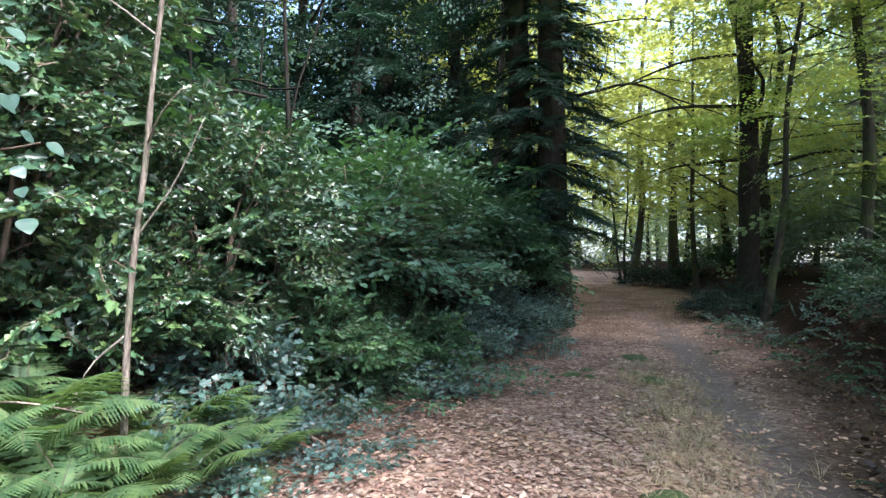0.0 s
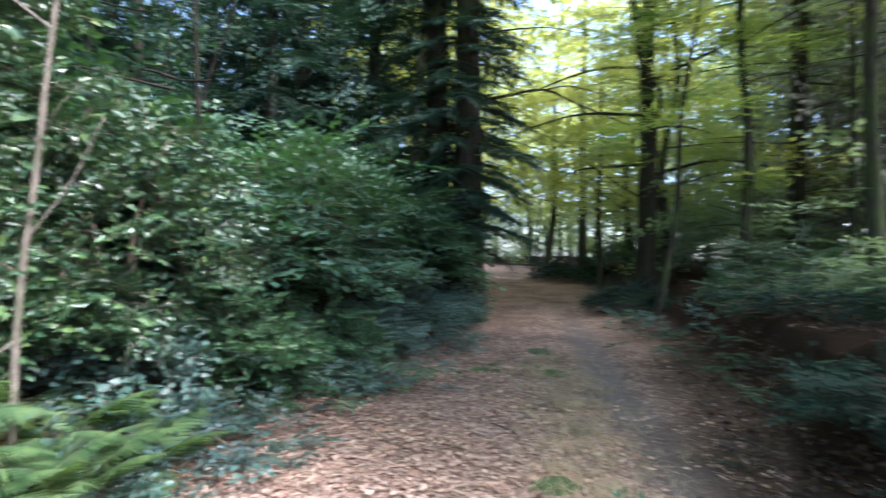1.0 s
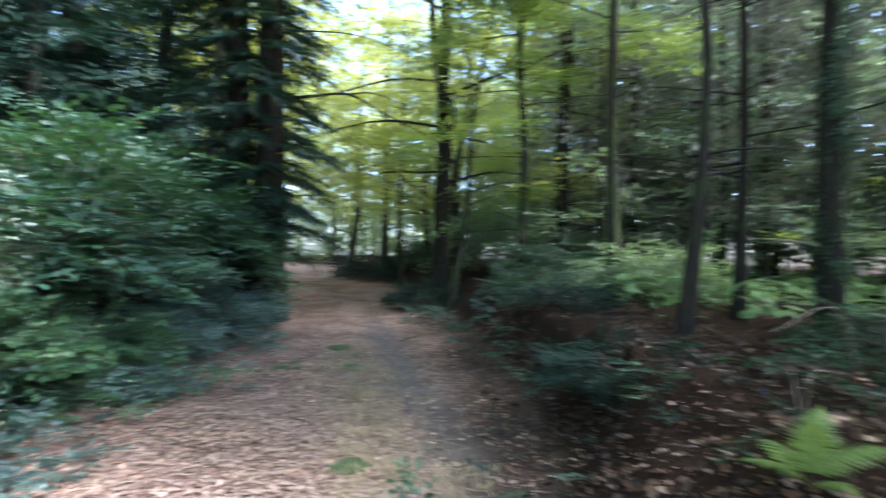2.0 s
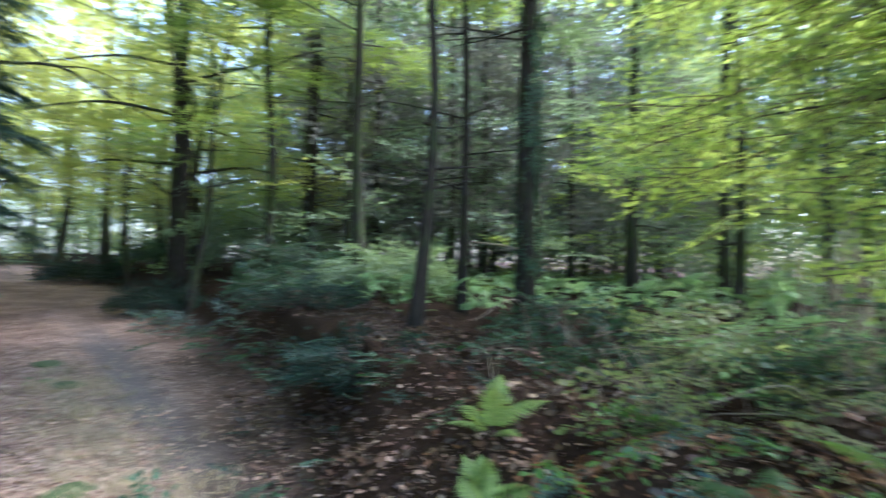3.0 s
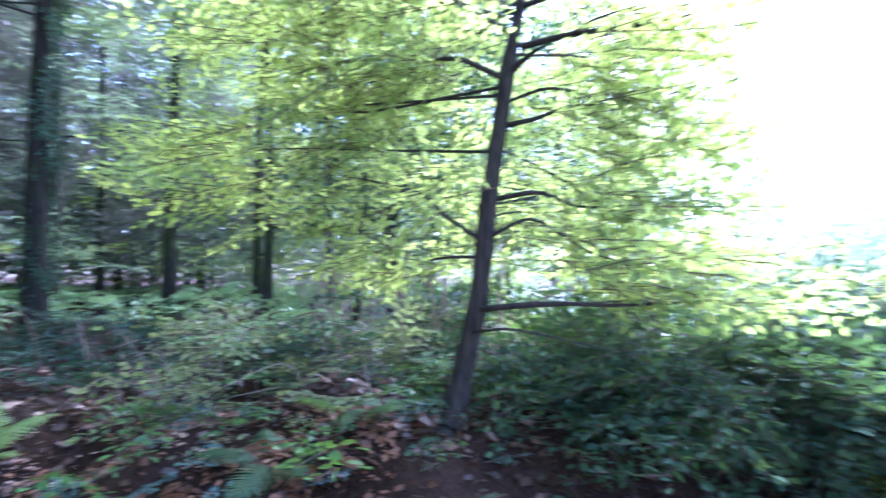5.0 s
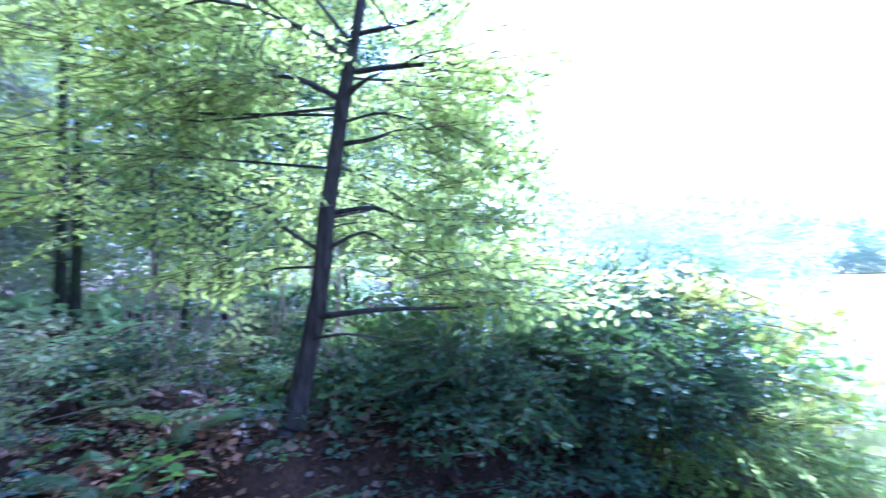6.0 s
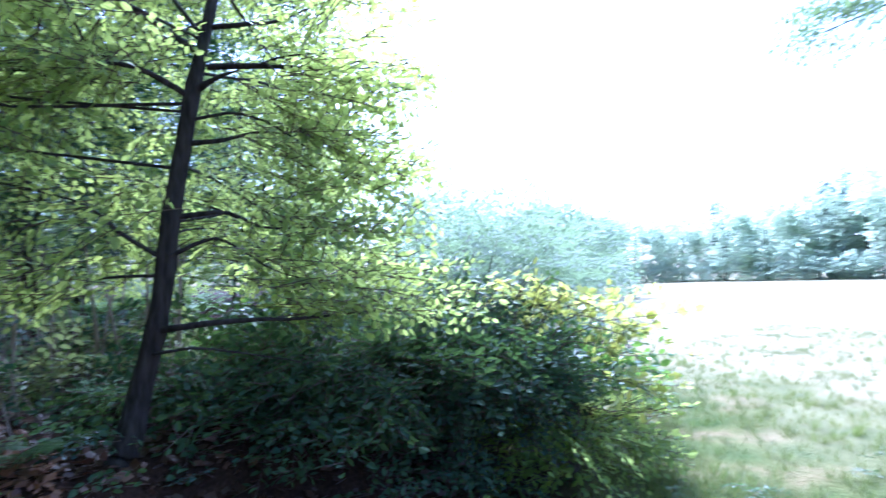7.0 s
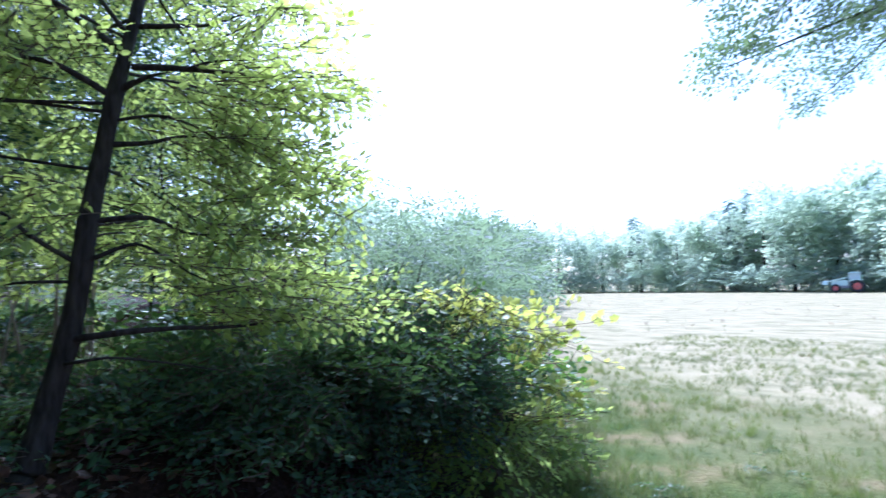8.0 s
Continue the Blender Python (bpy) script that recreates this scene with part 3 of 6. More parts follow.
def ring_limbs(rng, count, low, high, length, rise=(0.1, 0.6), droop=0.15, taper=0.55):
    out = []
    for k in range(count):
        s = low + (high - low) * (k + rng.uniform(0, 1)) / count
        out.append((s, k * 2.4 + rng.uniform(-0.5, 0.5), rng.uniform(*rise), length * (1 - taper * (s - low) / max(0.01, high - low)) * rng.uniform(0.8, 1.2), droop))
    return out


def straight(h, lean=(0, 0), wav=0.0, rng=None, n=5):
    t = np.linspace(0, 1, n)
    p = np.stack([lean[0] * t * h, lean[1] * t * h, t * h], -1)
    if rng is not None:
        p[1:-1, :2] += rng.normal(0, wav, (n - 2, 2))
    return p


# ---- the young beech that leans over the bank ----
def young_beech():
    rng = np.random.default_rng(21)
    base = (2.17, -1.40, gz(2.17, -1.40) - 0.04)
    root = thing("young_beech_tree", base, "slender leaning young beech with smooth grey bark on the bank", "tree")
    off = pick(base)
    line = pick([base, (2.18, -1.45, 0.85), (2.2, -1.51, 1.1), (2.19, -1.57, 1.36), (2.19, -1.61, 1.62), (2.2, -1.64, 1.9), (2.23, -1.70, 2.25), (2.24, -1.76, 2.62), (2.22, -1.83, 3.0), (2.25, -1.9, 3.4), (2.32, -2.0, 4.4), (2.4, -2.1, 6.0), (2.5, -2.2, 8.0)])
    tp = curve_pts(line, 52)
    rad = np.interp(tp[:, 2] - tp[0, 2], [0, 0.12, 0.5, 1.3, 1.9, 2.1, 2.6, 7.4], [0.08, 0.064, 0.051, 0.044, 0.041, 0.032, 0.028, 0.009])
    # swellings where the limbs leave
    for z in (1.38, 1.72, 1.93, 2.6):
        rad = rad * (1 + 0.12 * np.exp(-(((tp[:, 2] - z) / 0.05) ** 2)))
    g = Geo()
    tube(g, tp - off, rad, 14, 0, 0.03, rng)
    part("trunk", g.mesh("trunk", [M_BARK_NEAR], True), root)
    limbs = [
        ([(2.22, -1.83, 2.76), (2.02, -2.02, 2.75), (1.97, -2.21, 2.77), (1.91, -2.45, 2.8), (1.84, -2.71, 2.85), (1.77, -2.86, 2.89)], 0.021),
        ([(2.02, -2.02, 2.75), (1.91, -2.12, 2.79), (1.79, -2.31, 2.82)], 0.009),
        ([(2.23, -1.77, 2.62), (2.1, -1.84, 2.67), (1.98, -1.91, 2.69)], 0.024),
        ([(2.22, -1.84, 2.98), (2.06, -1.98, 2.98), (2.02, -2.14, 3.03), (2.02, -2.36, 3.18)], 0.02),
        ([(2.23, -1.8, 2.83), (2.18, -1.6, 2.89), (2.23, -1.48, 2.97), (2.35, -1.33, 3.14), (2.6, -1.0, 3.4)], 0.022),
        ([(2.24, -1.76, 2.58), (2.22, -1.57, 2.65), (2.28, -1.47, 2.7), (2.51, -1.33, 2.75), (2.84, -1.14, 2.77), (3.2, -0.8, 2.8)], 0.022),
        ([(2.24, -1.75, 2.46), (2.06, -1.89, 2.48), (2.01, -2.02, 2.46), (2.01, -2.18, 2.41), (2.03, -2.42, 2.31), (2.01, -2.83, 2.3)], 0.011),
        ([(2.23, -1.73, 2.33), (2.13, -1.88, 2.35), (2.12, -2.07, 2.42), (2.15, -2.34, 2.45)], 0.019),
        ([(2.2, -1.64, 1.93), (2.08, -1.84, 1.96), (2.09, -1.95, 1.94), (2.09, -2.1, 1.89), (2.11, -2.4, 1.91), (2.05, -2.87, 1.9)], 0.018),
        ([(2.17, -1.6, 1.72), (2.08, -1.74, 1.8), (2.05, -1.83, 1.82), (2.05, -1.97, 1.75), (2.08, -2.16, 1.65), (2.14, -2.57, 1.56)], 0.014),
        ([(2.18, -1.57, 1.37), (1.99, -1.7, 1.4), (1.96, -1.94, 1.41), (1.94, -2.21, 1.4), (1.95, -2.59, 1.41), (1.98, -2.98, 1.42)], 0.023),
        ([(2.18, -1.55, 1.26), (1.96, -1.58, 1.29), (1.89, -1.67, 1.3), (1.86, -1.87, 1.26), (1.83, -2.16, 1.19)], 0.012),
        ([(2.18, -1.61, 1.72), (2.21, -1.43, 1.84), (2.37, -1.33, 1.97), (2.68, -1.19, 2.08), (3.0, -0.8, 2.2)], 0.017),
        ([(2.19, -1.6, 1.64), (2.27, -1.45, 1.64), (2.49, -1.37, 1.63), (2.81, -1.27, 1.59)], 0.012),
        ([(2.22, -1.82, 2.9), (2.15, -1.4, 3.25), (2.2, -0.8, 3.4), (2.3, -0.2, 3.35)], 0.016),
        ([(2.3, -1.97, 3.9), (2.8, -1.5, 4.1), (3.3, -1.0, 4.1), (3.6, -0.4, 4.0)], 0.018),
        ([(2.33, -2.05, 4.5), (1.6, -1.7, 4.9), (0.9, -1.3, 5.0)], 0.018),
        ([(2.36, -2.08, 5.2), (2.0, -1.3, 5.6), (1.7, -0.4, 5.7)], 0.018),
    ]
    # limbs on the far side and towards the path
    for k in range(15):
        z = 1.75 + 2.3 * ((k + rng.uniform(0, 1)) / 15)
        p0 = np.array([np.interp(z, tp[:, 2], tp[:, c]) for c in range(3)])
        yaw, span = (rng.uniform(-0.5, 1.35), rng.uniform(0.9, 1.9)) if k % 3 else (rng.uniform(-1.35, -0.6), rng.uniform(0.8, 1.5))
        d = np.array([math.cos(yaw), math.sin(yaw), rng.uniform(-0.05, 0.3)])
        n = rng.normal(0, 0.13, (2, 3)) * span
        limbs.append(([p0, p0 + d * span * 0.4 + n[0], p0 + d * span * 0.75 + n[1], p0 + d * span + n[1] * 1.5 - [0, 0, 0.06 * span]], 0.011))
    crown = Geo()
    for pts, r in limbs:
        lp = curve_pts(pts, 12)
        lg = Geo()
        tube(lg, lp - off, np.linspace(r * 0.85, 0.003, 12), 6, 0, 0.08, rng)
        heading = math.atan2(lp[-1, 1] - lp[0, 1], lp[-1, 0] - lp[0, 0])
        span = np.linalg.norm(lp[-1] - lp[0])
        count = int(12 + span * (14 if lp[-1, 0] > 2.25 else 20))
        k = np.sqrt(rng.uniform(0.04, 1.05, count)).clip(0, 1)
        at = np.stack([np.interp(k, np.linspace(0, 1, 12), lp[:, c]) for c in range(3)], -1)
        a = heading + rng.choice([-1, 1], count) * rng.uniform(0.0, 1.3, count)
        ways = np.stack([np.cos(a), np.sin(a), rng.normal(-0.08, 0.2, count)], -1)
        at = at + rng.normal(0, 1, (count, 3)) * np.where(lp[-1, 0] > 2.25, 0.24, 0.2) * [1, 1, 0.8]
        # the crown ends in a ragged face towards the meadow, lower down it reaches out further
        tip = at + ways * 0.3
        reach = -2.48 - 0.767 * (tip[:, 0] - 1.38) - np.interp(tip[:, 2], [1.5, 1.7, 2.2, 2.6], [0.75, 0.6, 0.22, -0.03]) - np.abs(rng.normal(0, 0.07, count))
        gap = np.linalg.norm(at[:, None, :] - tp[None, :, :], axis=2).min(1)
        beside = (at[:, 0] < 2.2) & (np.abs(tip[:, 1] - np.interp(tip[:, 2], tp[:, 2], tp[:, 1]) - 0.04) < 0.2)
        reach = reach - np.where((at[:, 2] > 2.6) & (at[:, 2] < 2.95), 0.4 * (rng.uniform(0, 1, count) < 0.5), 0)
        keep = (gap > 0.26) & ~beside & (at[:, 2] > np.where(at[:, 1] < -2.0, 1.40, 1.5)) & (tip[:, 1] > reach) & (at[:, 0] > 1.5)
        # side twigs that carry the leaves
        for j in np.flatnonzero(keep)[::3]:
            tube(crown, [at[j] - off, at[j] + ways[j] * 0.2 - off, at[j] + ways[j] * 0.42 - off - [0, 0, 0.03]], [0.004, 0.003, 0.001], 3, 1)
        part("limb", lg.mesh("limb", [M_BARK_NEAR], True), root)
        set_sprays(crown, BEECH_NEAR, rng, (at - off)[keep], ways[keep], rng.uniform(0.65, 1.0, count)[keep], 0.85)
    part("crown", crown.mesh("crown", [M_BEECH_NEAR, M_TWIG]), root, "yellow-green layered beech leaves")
    return root


young_beech()


# ---- wood round the path ----
R = np.random.default_rng(5)


def on_ground(x, y, sink=0.06):
    return (x, y, gz(x, y) - sink)


def big_beech():
    rng = np.random.default_rng(31)
    x, y = 7.96, 13.93
    root = grow(rng, "beech_tree", "old beech forking high up, with dark mossy bark", on_ground(x, y), [(0, 0, 0), (0.02, 0.0, 2), (0.05, 0, 4.5), (0.0, 0, 8), (0.3, 0.2, 13), (0.2, 0, 18)], 0.26, 0.12, ring_limbs(rng, 20, 0.3, 0.98, 6.0, (0.0, 0.55), 0.12), BEECH_MID, M_GOLD, M_BARK_DARK, 1.15, 18, 0.2, 12, flare=2.0)
    g = Geo()
    tube(g, curve_pts([(0.04, 0, 6.0), (-0.12, 0.0, 6.9), (-0.36, 0.0, 8.0), (-0.48, 0.05, 9.5), (-0.6, 0.1, 11.5), (-0.8, 0.3, 14)], 20), np.linspace(0.15, 0.06, 20), 10, 0, 0.05, rng)
    part("trunk", g.mesh("trunk", [M_BARK_DARK], True), root)
    return root


def low_beech_screen(x, y, h, seed, leaf, label, length=3.0, low=0.12, count=22, per=16, r=0.07, lean=(0, 0), size=1.0, protos=None):
    rng = np.random.default_rng(seed)
    return grow(rng, "beech_tree", label, on_ground(x, y), straight(h, lean, 0.12, rng), r, 0.02, ring_limbs(rng, count, low, 0.97, length, (-0.05, 0.5), 0.12), protos or BEECH_MID, leaf, M_BARK, size, per, 0.18, 8, own_limbs=protos is None)


def bare_pole(x, y, h, r, seed, name, label, bark, lean=(0, 0), wav=0.08, crown=True, leaf=None, low=0.45, size=1.1, dead=10, length=2.6, per=9, count=16, protos=None):
    """A tall stem with thin dead branches below and a high crown."""
    rng = np.random.default_rng(seed)
    limbs = ring_limbs(rng, count, low, 0.98, length, (-0.1, 0.5), 0.15) if crown else []
    root = grow(rng, name, label, on_ground(x, y), straight(h, lean, wav, rng), r, r * 0.35, limbs, protos or BEECH_MID, leaf or M_BEECH, bark, size, per, 0.25, 9, own_limbs=False)
    for k in range(dead):
        z = rng.uniform(1.2, h * low + 1)
        a = rng.uniform(0, 6.28)
        span = rng.uniform(0.5, 1.6)
        p0 = pick([lean[0] * z, lean[1] * z, z])
        d = pick([math.cos(a), math.sin(a), rng.uniform(-0.15, 0.3)])
        g = Geo()
        tube(g, curve_pts([p0, p0 + d * span * 0.5 + rng.normal(0, 0.05, 3), p0 + d * span], 6), np.linspace(0.02, 0.004, 6), 4)
        part("branch", g.mesh("branch", [bark], True), root)
    return root


def fir(x, y, h, r, seed, low, reach, count, label, size=1.0, facing=None, category="tree", leaf=None):
    """A dark conifer with drooping boughs."""
    rng = np.random.default_rng(seed)
    root = thing("conifer_tree", on_ground(x, y), label, category)
    g = Geo()
    tube(g, straight(h, (rng.normal(0, 0.005), 0), 0.02, rng, 12), np.linspace(r, 0.04, 12) * np.r_[1.5, 1.1, np.ones(10)], 12, 0, 0.04, rng)
    crown = Geo()
    for k in range(count):
        z = low + (h - low) * (k / count) ** 1.15
        a = k * 2.4 + rng.uniform(-0.4, 0.4) if facing is None else facing + rng.normal(0, 0.9)
        span = reach * (1 - 0.75 * (z - low) / (h - low)) * rng.uniform(0.4, 1.2)
        d = pick([math.cos(a), math.sin(a), 0])
        lp = curve_pts([(0, 0, z), d * span * 0.4 + [0, 0, z + 0.1 * span], d * span * 0.75 + [0, 0, z - 0.02 * span], d * span + [0, 0, z - 0.18 * span]], 8)
        tube(g, lp, np.linspace(0.035, 0.006, 8), 4)
        m = int(5 + span * 5)
        t = np.linspace(0.2, 1, m)
        at = np.stack([np.interp(t, np.linspace(0, 1, 8), lp[:, c]) for c in range(3)], -1)
        aa = a + np.where(np.arange(m) % 2, 1, -1) * rng.uniform(0.3, 1.0, m)
        ways = np.stack([np.cos(aa), np.sin(aa), rng.uniform(-0.4, -0.05, m)], -1)
        set_sprays(crown, FIR, rng, at, ways, size * rng.uniform(0.7, 1.2, m), 0.2)
    part("trunk", g.mesh("trunk", [M_BARK_DARK], True), root)
    part("crown", crown.mesh("crown", [leaf or M_FIR]), root)
    return root


big_beech()
fir(1.94, 12.41, 21, 0.31, 41, 1.6, 1.7, 120, "tall dark conifer beside the path", 1.0)
conifer = fir(2.55, 12.0, 22, 0.36, 42, 2.0, 1.25, 150, "tall dark conifer with drooping low boughs", 1.05)
bough = Geo()
for pts, r0 in (([(0.15, 0, 4.9), (0.9, -0.2, 5.05), (1.7, -0.3, 5.2), (2.4, -0.4, 4.9), (3.2, -0.5, 4.6), (3.9, -0.5, 4.35)], 0.045), ([(1.7, -0.3, 5.2), (2.2, -0.5, 5.25), (3.0, -0.8, 5.0)], 0.02), ([(2.4, -0.4, 4.9), (2.9, -0.3, 4.55), (3.2, -0.2, 4.1)], 0.016), ([(0.9, -0.2, 5.05), (1.1, -0.3, 5.6), (1.2, -0.3, 6.3)], 0.018), ([(0.15, 0, 6.4), (0.8, -0.2, 6.5), (1.8, -0.3, 6.6), (2.8, -0.3, 6.5)], 0.025)):
    tube(bough, curve_pts(pts, 14), np.linspace(r0, 0.006, 14), 6, 0, 0.08, np.random.default_rng(142))
part("bough", bough.mesh("bough", [M_BARK_DARK], True), conifer, "long bare crooked bough")
bare_pole(1.35, 13.0, 16, 0.11, 43, "birch_tree", "pale-barked leaning tree behind the shrubs", M_BARK_PALE, (0.045, 0.0), 0.1, True, M_BEECH, 0.6)
low_beech_screen(7.17, 12.07, 10, 44, M_BEECH, "thin leaning beech sapling beside the old beech", 2.2, 0.28, 16, 18, 0.085, (0.10, -0.06))
bare_pole(9.1, 11.7, 13, 0.12, 45, "oak_tree", "dark crooked tree on the far bank", M_BARK, (0.01, 0), 0.14, True, M_BEECH, 0.35, 1.0, 12)
low_beech_screen(9.5, 19.89, 11, 46, M_GOLD, "slim young beech with yellowing leaves", 3.2, 0.25, 22, 22, 0.10)
bare_pole(12.0, 27.5, 18, 0.22, 47, "beech_tree", "straight beech trunk by the path bend", M_BARK, (0, 0), 0.05, True, M_GOLD, 0.3, 1.5, 4, 4.0)
bare_pole(9.57, 26.4, 15, 0.17, 48, "beech_tree", "leaning beech by the path bend", M_BARK, (0.06, 0), 0.15, True, M_GOLD, 0.35, 1.5, 4, 3.6)
for k, (dx, ln) in enumerate(((-0.2, -0.10), (0.0, 0.02), (0.25, 0.16))):
    bare_pole(8.9 + dx, 25.5, 7, 0.06, 49 + k, "hazel_tree", "thin dark many-stemmed hazel at the bend", M_BARK, (ln, 0), 0.12, True, M_BEECH, 0.5, 0.9, 3, 1.4, 8, 8)
for k, (x, y, r) in enumerate(((-1.49, 15.0, 0.26), (-0.5, 17.1, 0.13), (0.47, 19.1, 0.11), (1.09, 18.0, 0.10), (-3.76, 15.6, 0.17), (-5.2, 13.5, 0.14), (-2.9, 18.5, 0.13), (-6.8, 16.5, 0.2), (3.2, 21.0, 0.12), (2.2, 24.0, 0.15))):
    bare_pole(x, y, 17 + k % 3, r, 60 + k, "oak_tree", "tall dark trunk rising behind the shrubs", M_BARK_DARK, (R.normal(0, 0.01), 0), 0.12, True, M_BEECH if k % 2 else M_GOLD, 0.42, 1.3, 9, 3.4, 9, 15)
for k, (x, y, r) in enumerate(((11.17, 12.15, 0.15), (14.78, 12.8, 0.15))):
    bare_pole(x, y, 16, r, 80 + k, "oak_tree", "slim dark trunk in the wood beyond the bank", M_BARK_DARK, (R.normal(0, 0.01), 0), 0.08, True, M_WOOD, 0.3, 1.25, 14, 3.2, 16, 18)
bare_pole(4.75, 3.15, 9.5, 0.062, 90, "beech_tree", "thin crooked young tree on the bank", M_BARK_DARK, (0.02, -0.01), 0.14, True, M_BEECH, 0.6, 1.0, 10, 3.0, 30, 18)
bare_pole(7.72, 4.5, 12, 0.075, 91, "pine_tree", "thin straight dark pole with dead twigs", M_BARK_DARK, (0, 0), 0.03, True, M_BEECH, 0.5, 1.0, 16, 2.8, 26, 20)


def ivy_tree():
    """An upright trunk wrapped in ivy leaves."""
    rng = np.random.default_rng(92)
    root = bare_pole(7.38, 3.1, 15, 0.125, 92, "oak_tree", "dark trunk wrapped in ivy", M_BARK_DARK, (0.004, -0.01), 0.03, True, M_BEECH, 0.42, 1.1, 6, 3.4, 26, 22)
    g = Geo()
    n = 230
    z = 0.05 + 5.6 * rng.uniform(0, 1, n) ** 1.9
    a = rng.normal(0, 1.1, n) + 2.4 * np.sin(z * 1.3)
    out = np.stack([np.cos(a), np.sin(a), rng.normal(0, 0.2, n)], -1)
    at = out * [0.125, 0.125, 0] + np.stack([0.004 * z, -0.01 * z, z], -1)
    up = out + rng.normal(0, 0.3, (n, 3))
    ways = np.cross(out, [0, 0, 1.0]) * rng.normal(0, 0.5, n)[:, None] + [0, 0, -0.6]
    for k, proto in enumerate(IVY):
        sel = np.arange(n) % 4 == k
        spread(g, proto, bases(ways[sel], up[sel]), at[sel], rng.uniform(0.45, 0.85, sel.sum()))
    part("ivy", g.mesh("ivy", [M_SHRUB, M_TWIG]), root, "dark ivy clinging to the trunk")


ivy_tree()

# Beeches added so that their high crowns keep sun off bank and path.
bare_pole(10.8, 0.9, 15, 0.085, 94, "beech_tree", "tall dark beech added beyond the bank for shade", M_BARK, (-0.01, 0.0), 0.05, True, M_BEECH, 0.45, 1.3, 8, 4.0, 22, 22)
bare_pole(8.5, 0.4, 13, 0.06, 95, "beech_tree", "slim dense-crowned beech added beyond the bank for shade", M_BARK, (0.0, 0.01), 0.06, True, M_WOOD, 0.42, 1.2, 8, 3.5, 32, 26)
bare_pole(9.0, 8.1, 15, 0.13, 93, "beech_tree", "tall dark beech whose crown shades the path", M_BARK, (-0.02, 0.0), 0.06, True, M_BEECH, 0.36, 1.3, 10, 4.4, 26, 24)

# young beeches behind the leaning one
for k, (x, y, h, ln) in enumerate(((6.2, -0.7, 6.5, 1.9), (7.6, -4.6, 4.6, 1.7), (7.9, -1.8, 6.5, 2.4), (10.0, -1.0, 10, 3.0), (6.3, -3.6, 3.4, 1.4), (9.2, -3.8, 6.5, 2.4))):
    low_beech_screen(x, y, h, 100 + k, (M_BEECH_NEAR, M_BEECH_NEAR, M_BEECH, M_FAR, M_BEECH_NEAR, M_BEECH)[k], "young beech in leaf at the meadow's edge", ln, 0.2, 20, 8, (0.03, 0.03, 0.045, 0.05, 0.025, 0.035)[k], size=0.85)


# Two beeches outside the view, added for the shade of their crowns.
low_beech_screen(-2.9, 1.3, 15, 110, M_BEECH, "unseen tall beech added to shade the path", 6.8, 0.42, 30, 9, 0.24, size=1.3, protos=BEECH_FAR)
low_beech_screen(-4.7, 3.0, 16, 111, M_BEECH, "unseen tall beech added to shade the holly", 6.8, 0.42, 30, 9, 0.24, size=1.3, protos=BEECH_FAR)


# ---- the rest of the wood: a few patterns, copied ----
def clear_of_path(x, y):
    right = x - np.interp(y, *BANK_FOOT)
    left = np.interp(y, *LEFT_EDGE) - x
    return right > 0.8 or left > 0.8


def plant(proto, places, rng, size=(0.85, 1.2)):
    for x, y in places:
        s = rng.uniform(*size)
        copy_thing(proto, Matrix.Translation((x, y, gz(x, y) - 0.08)) @ Matrix.Rotation(rng.uniform(0, 6.28), 4, "Z") @ Matrix.Scale(s, 4))


def sector(rng, count, h0, h1, d0, d1, gap=1.6):
    """Places between two headings (degrees from +y to +x) and two distances, not too near to each other."""
    out = []
    for _ in range(count * 30):
        if len(out) == count:
            break
        h, d = radians(rng.uniform(h0, h1)), math.sqrt(rng.uniform(d0 * d0, d1 * d1))
        x, y = d * math.sin(h), d * math.cos(h)
        if clear_of_path(x, y) and wood_side(x, y) > 2.0 and all((x - a) ** 2 + (y - b) ** 2 > gap * gap for a, b in out):
            out.append((x, y))
    return out


rp = np.random.default_rng(77)
gold = low_beech_screen(13.5, 24.0, 12, 201, M_GOLD, "beech with yellow-green autumn leaves", 4.2, 0.16, 22, 4, 0.13, size=1.4, protos=BEECH_FAR)
green = low_beech_screen(16.5, 17.0, 13, 202, M_WOOD, "broadleaf tree with green leaves", 4.0, 0.18, 22, 5, 0.14, size=1.35, protos=BEECH_FAR)
pole = bare_pole(16.0, 9.0, 16, 0.11, 203, "pine_tree", "grey plantation pine with bare lower branches", M_BARK, (0, 0), 0.04, True, M_FIR, 0.6, 1.3, 14, 1.8, 4, 10, FIR)
plant(gold, sector(rp, 16, 10, 36, 17, 48, 2.6), rp)
plant(green, sector(rp, 12, 34, 62, 19, 42, 2.6), rp)
plant(pole, sector(rp, 46, 38, 80, 12, 46, 1.3), rp)
plant(gold, [(9, 50), (13, 55), (16, 49), (20, 54), (11, 62), (17, 64), (24, 58)], rp, (1.5, 2.0))
plant(green, [(6, 57), (3, 52), (21, 66), (14, 70)], rp, (1.5, 2.0))
plant(gold, sector(rp, 9, -32, 8, 19, 42, 3.0), rp)
plant(green, sector(rp, 9, -70, 0, 14, 36, 3.0), rp)
plant(green, sector(rp, 9, 75, 118, 14, 40, 3.0), rp)
# Unseen trees beside and behind the camera, added to close off light.
plant(green, sector(rp, 5, 268, 300, 9, 22, 3.0), rp)
plant(gold, sector(rp, 3, 75, 105, 12, 24, 3.0), rp)


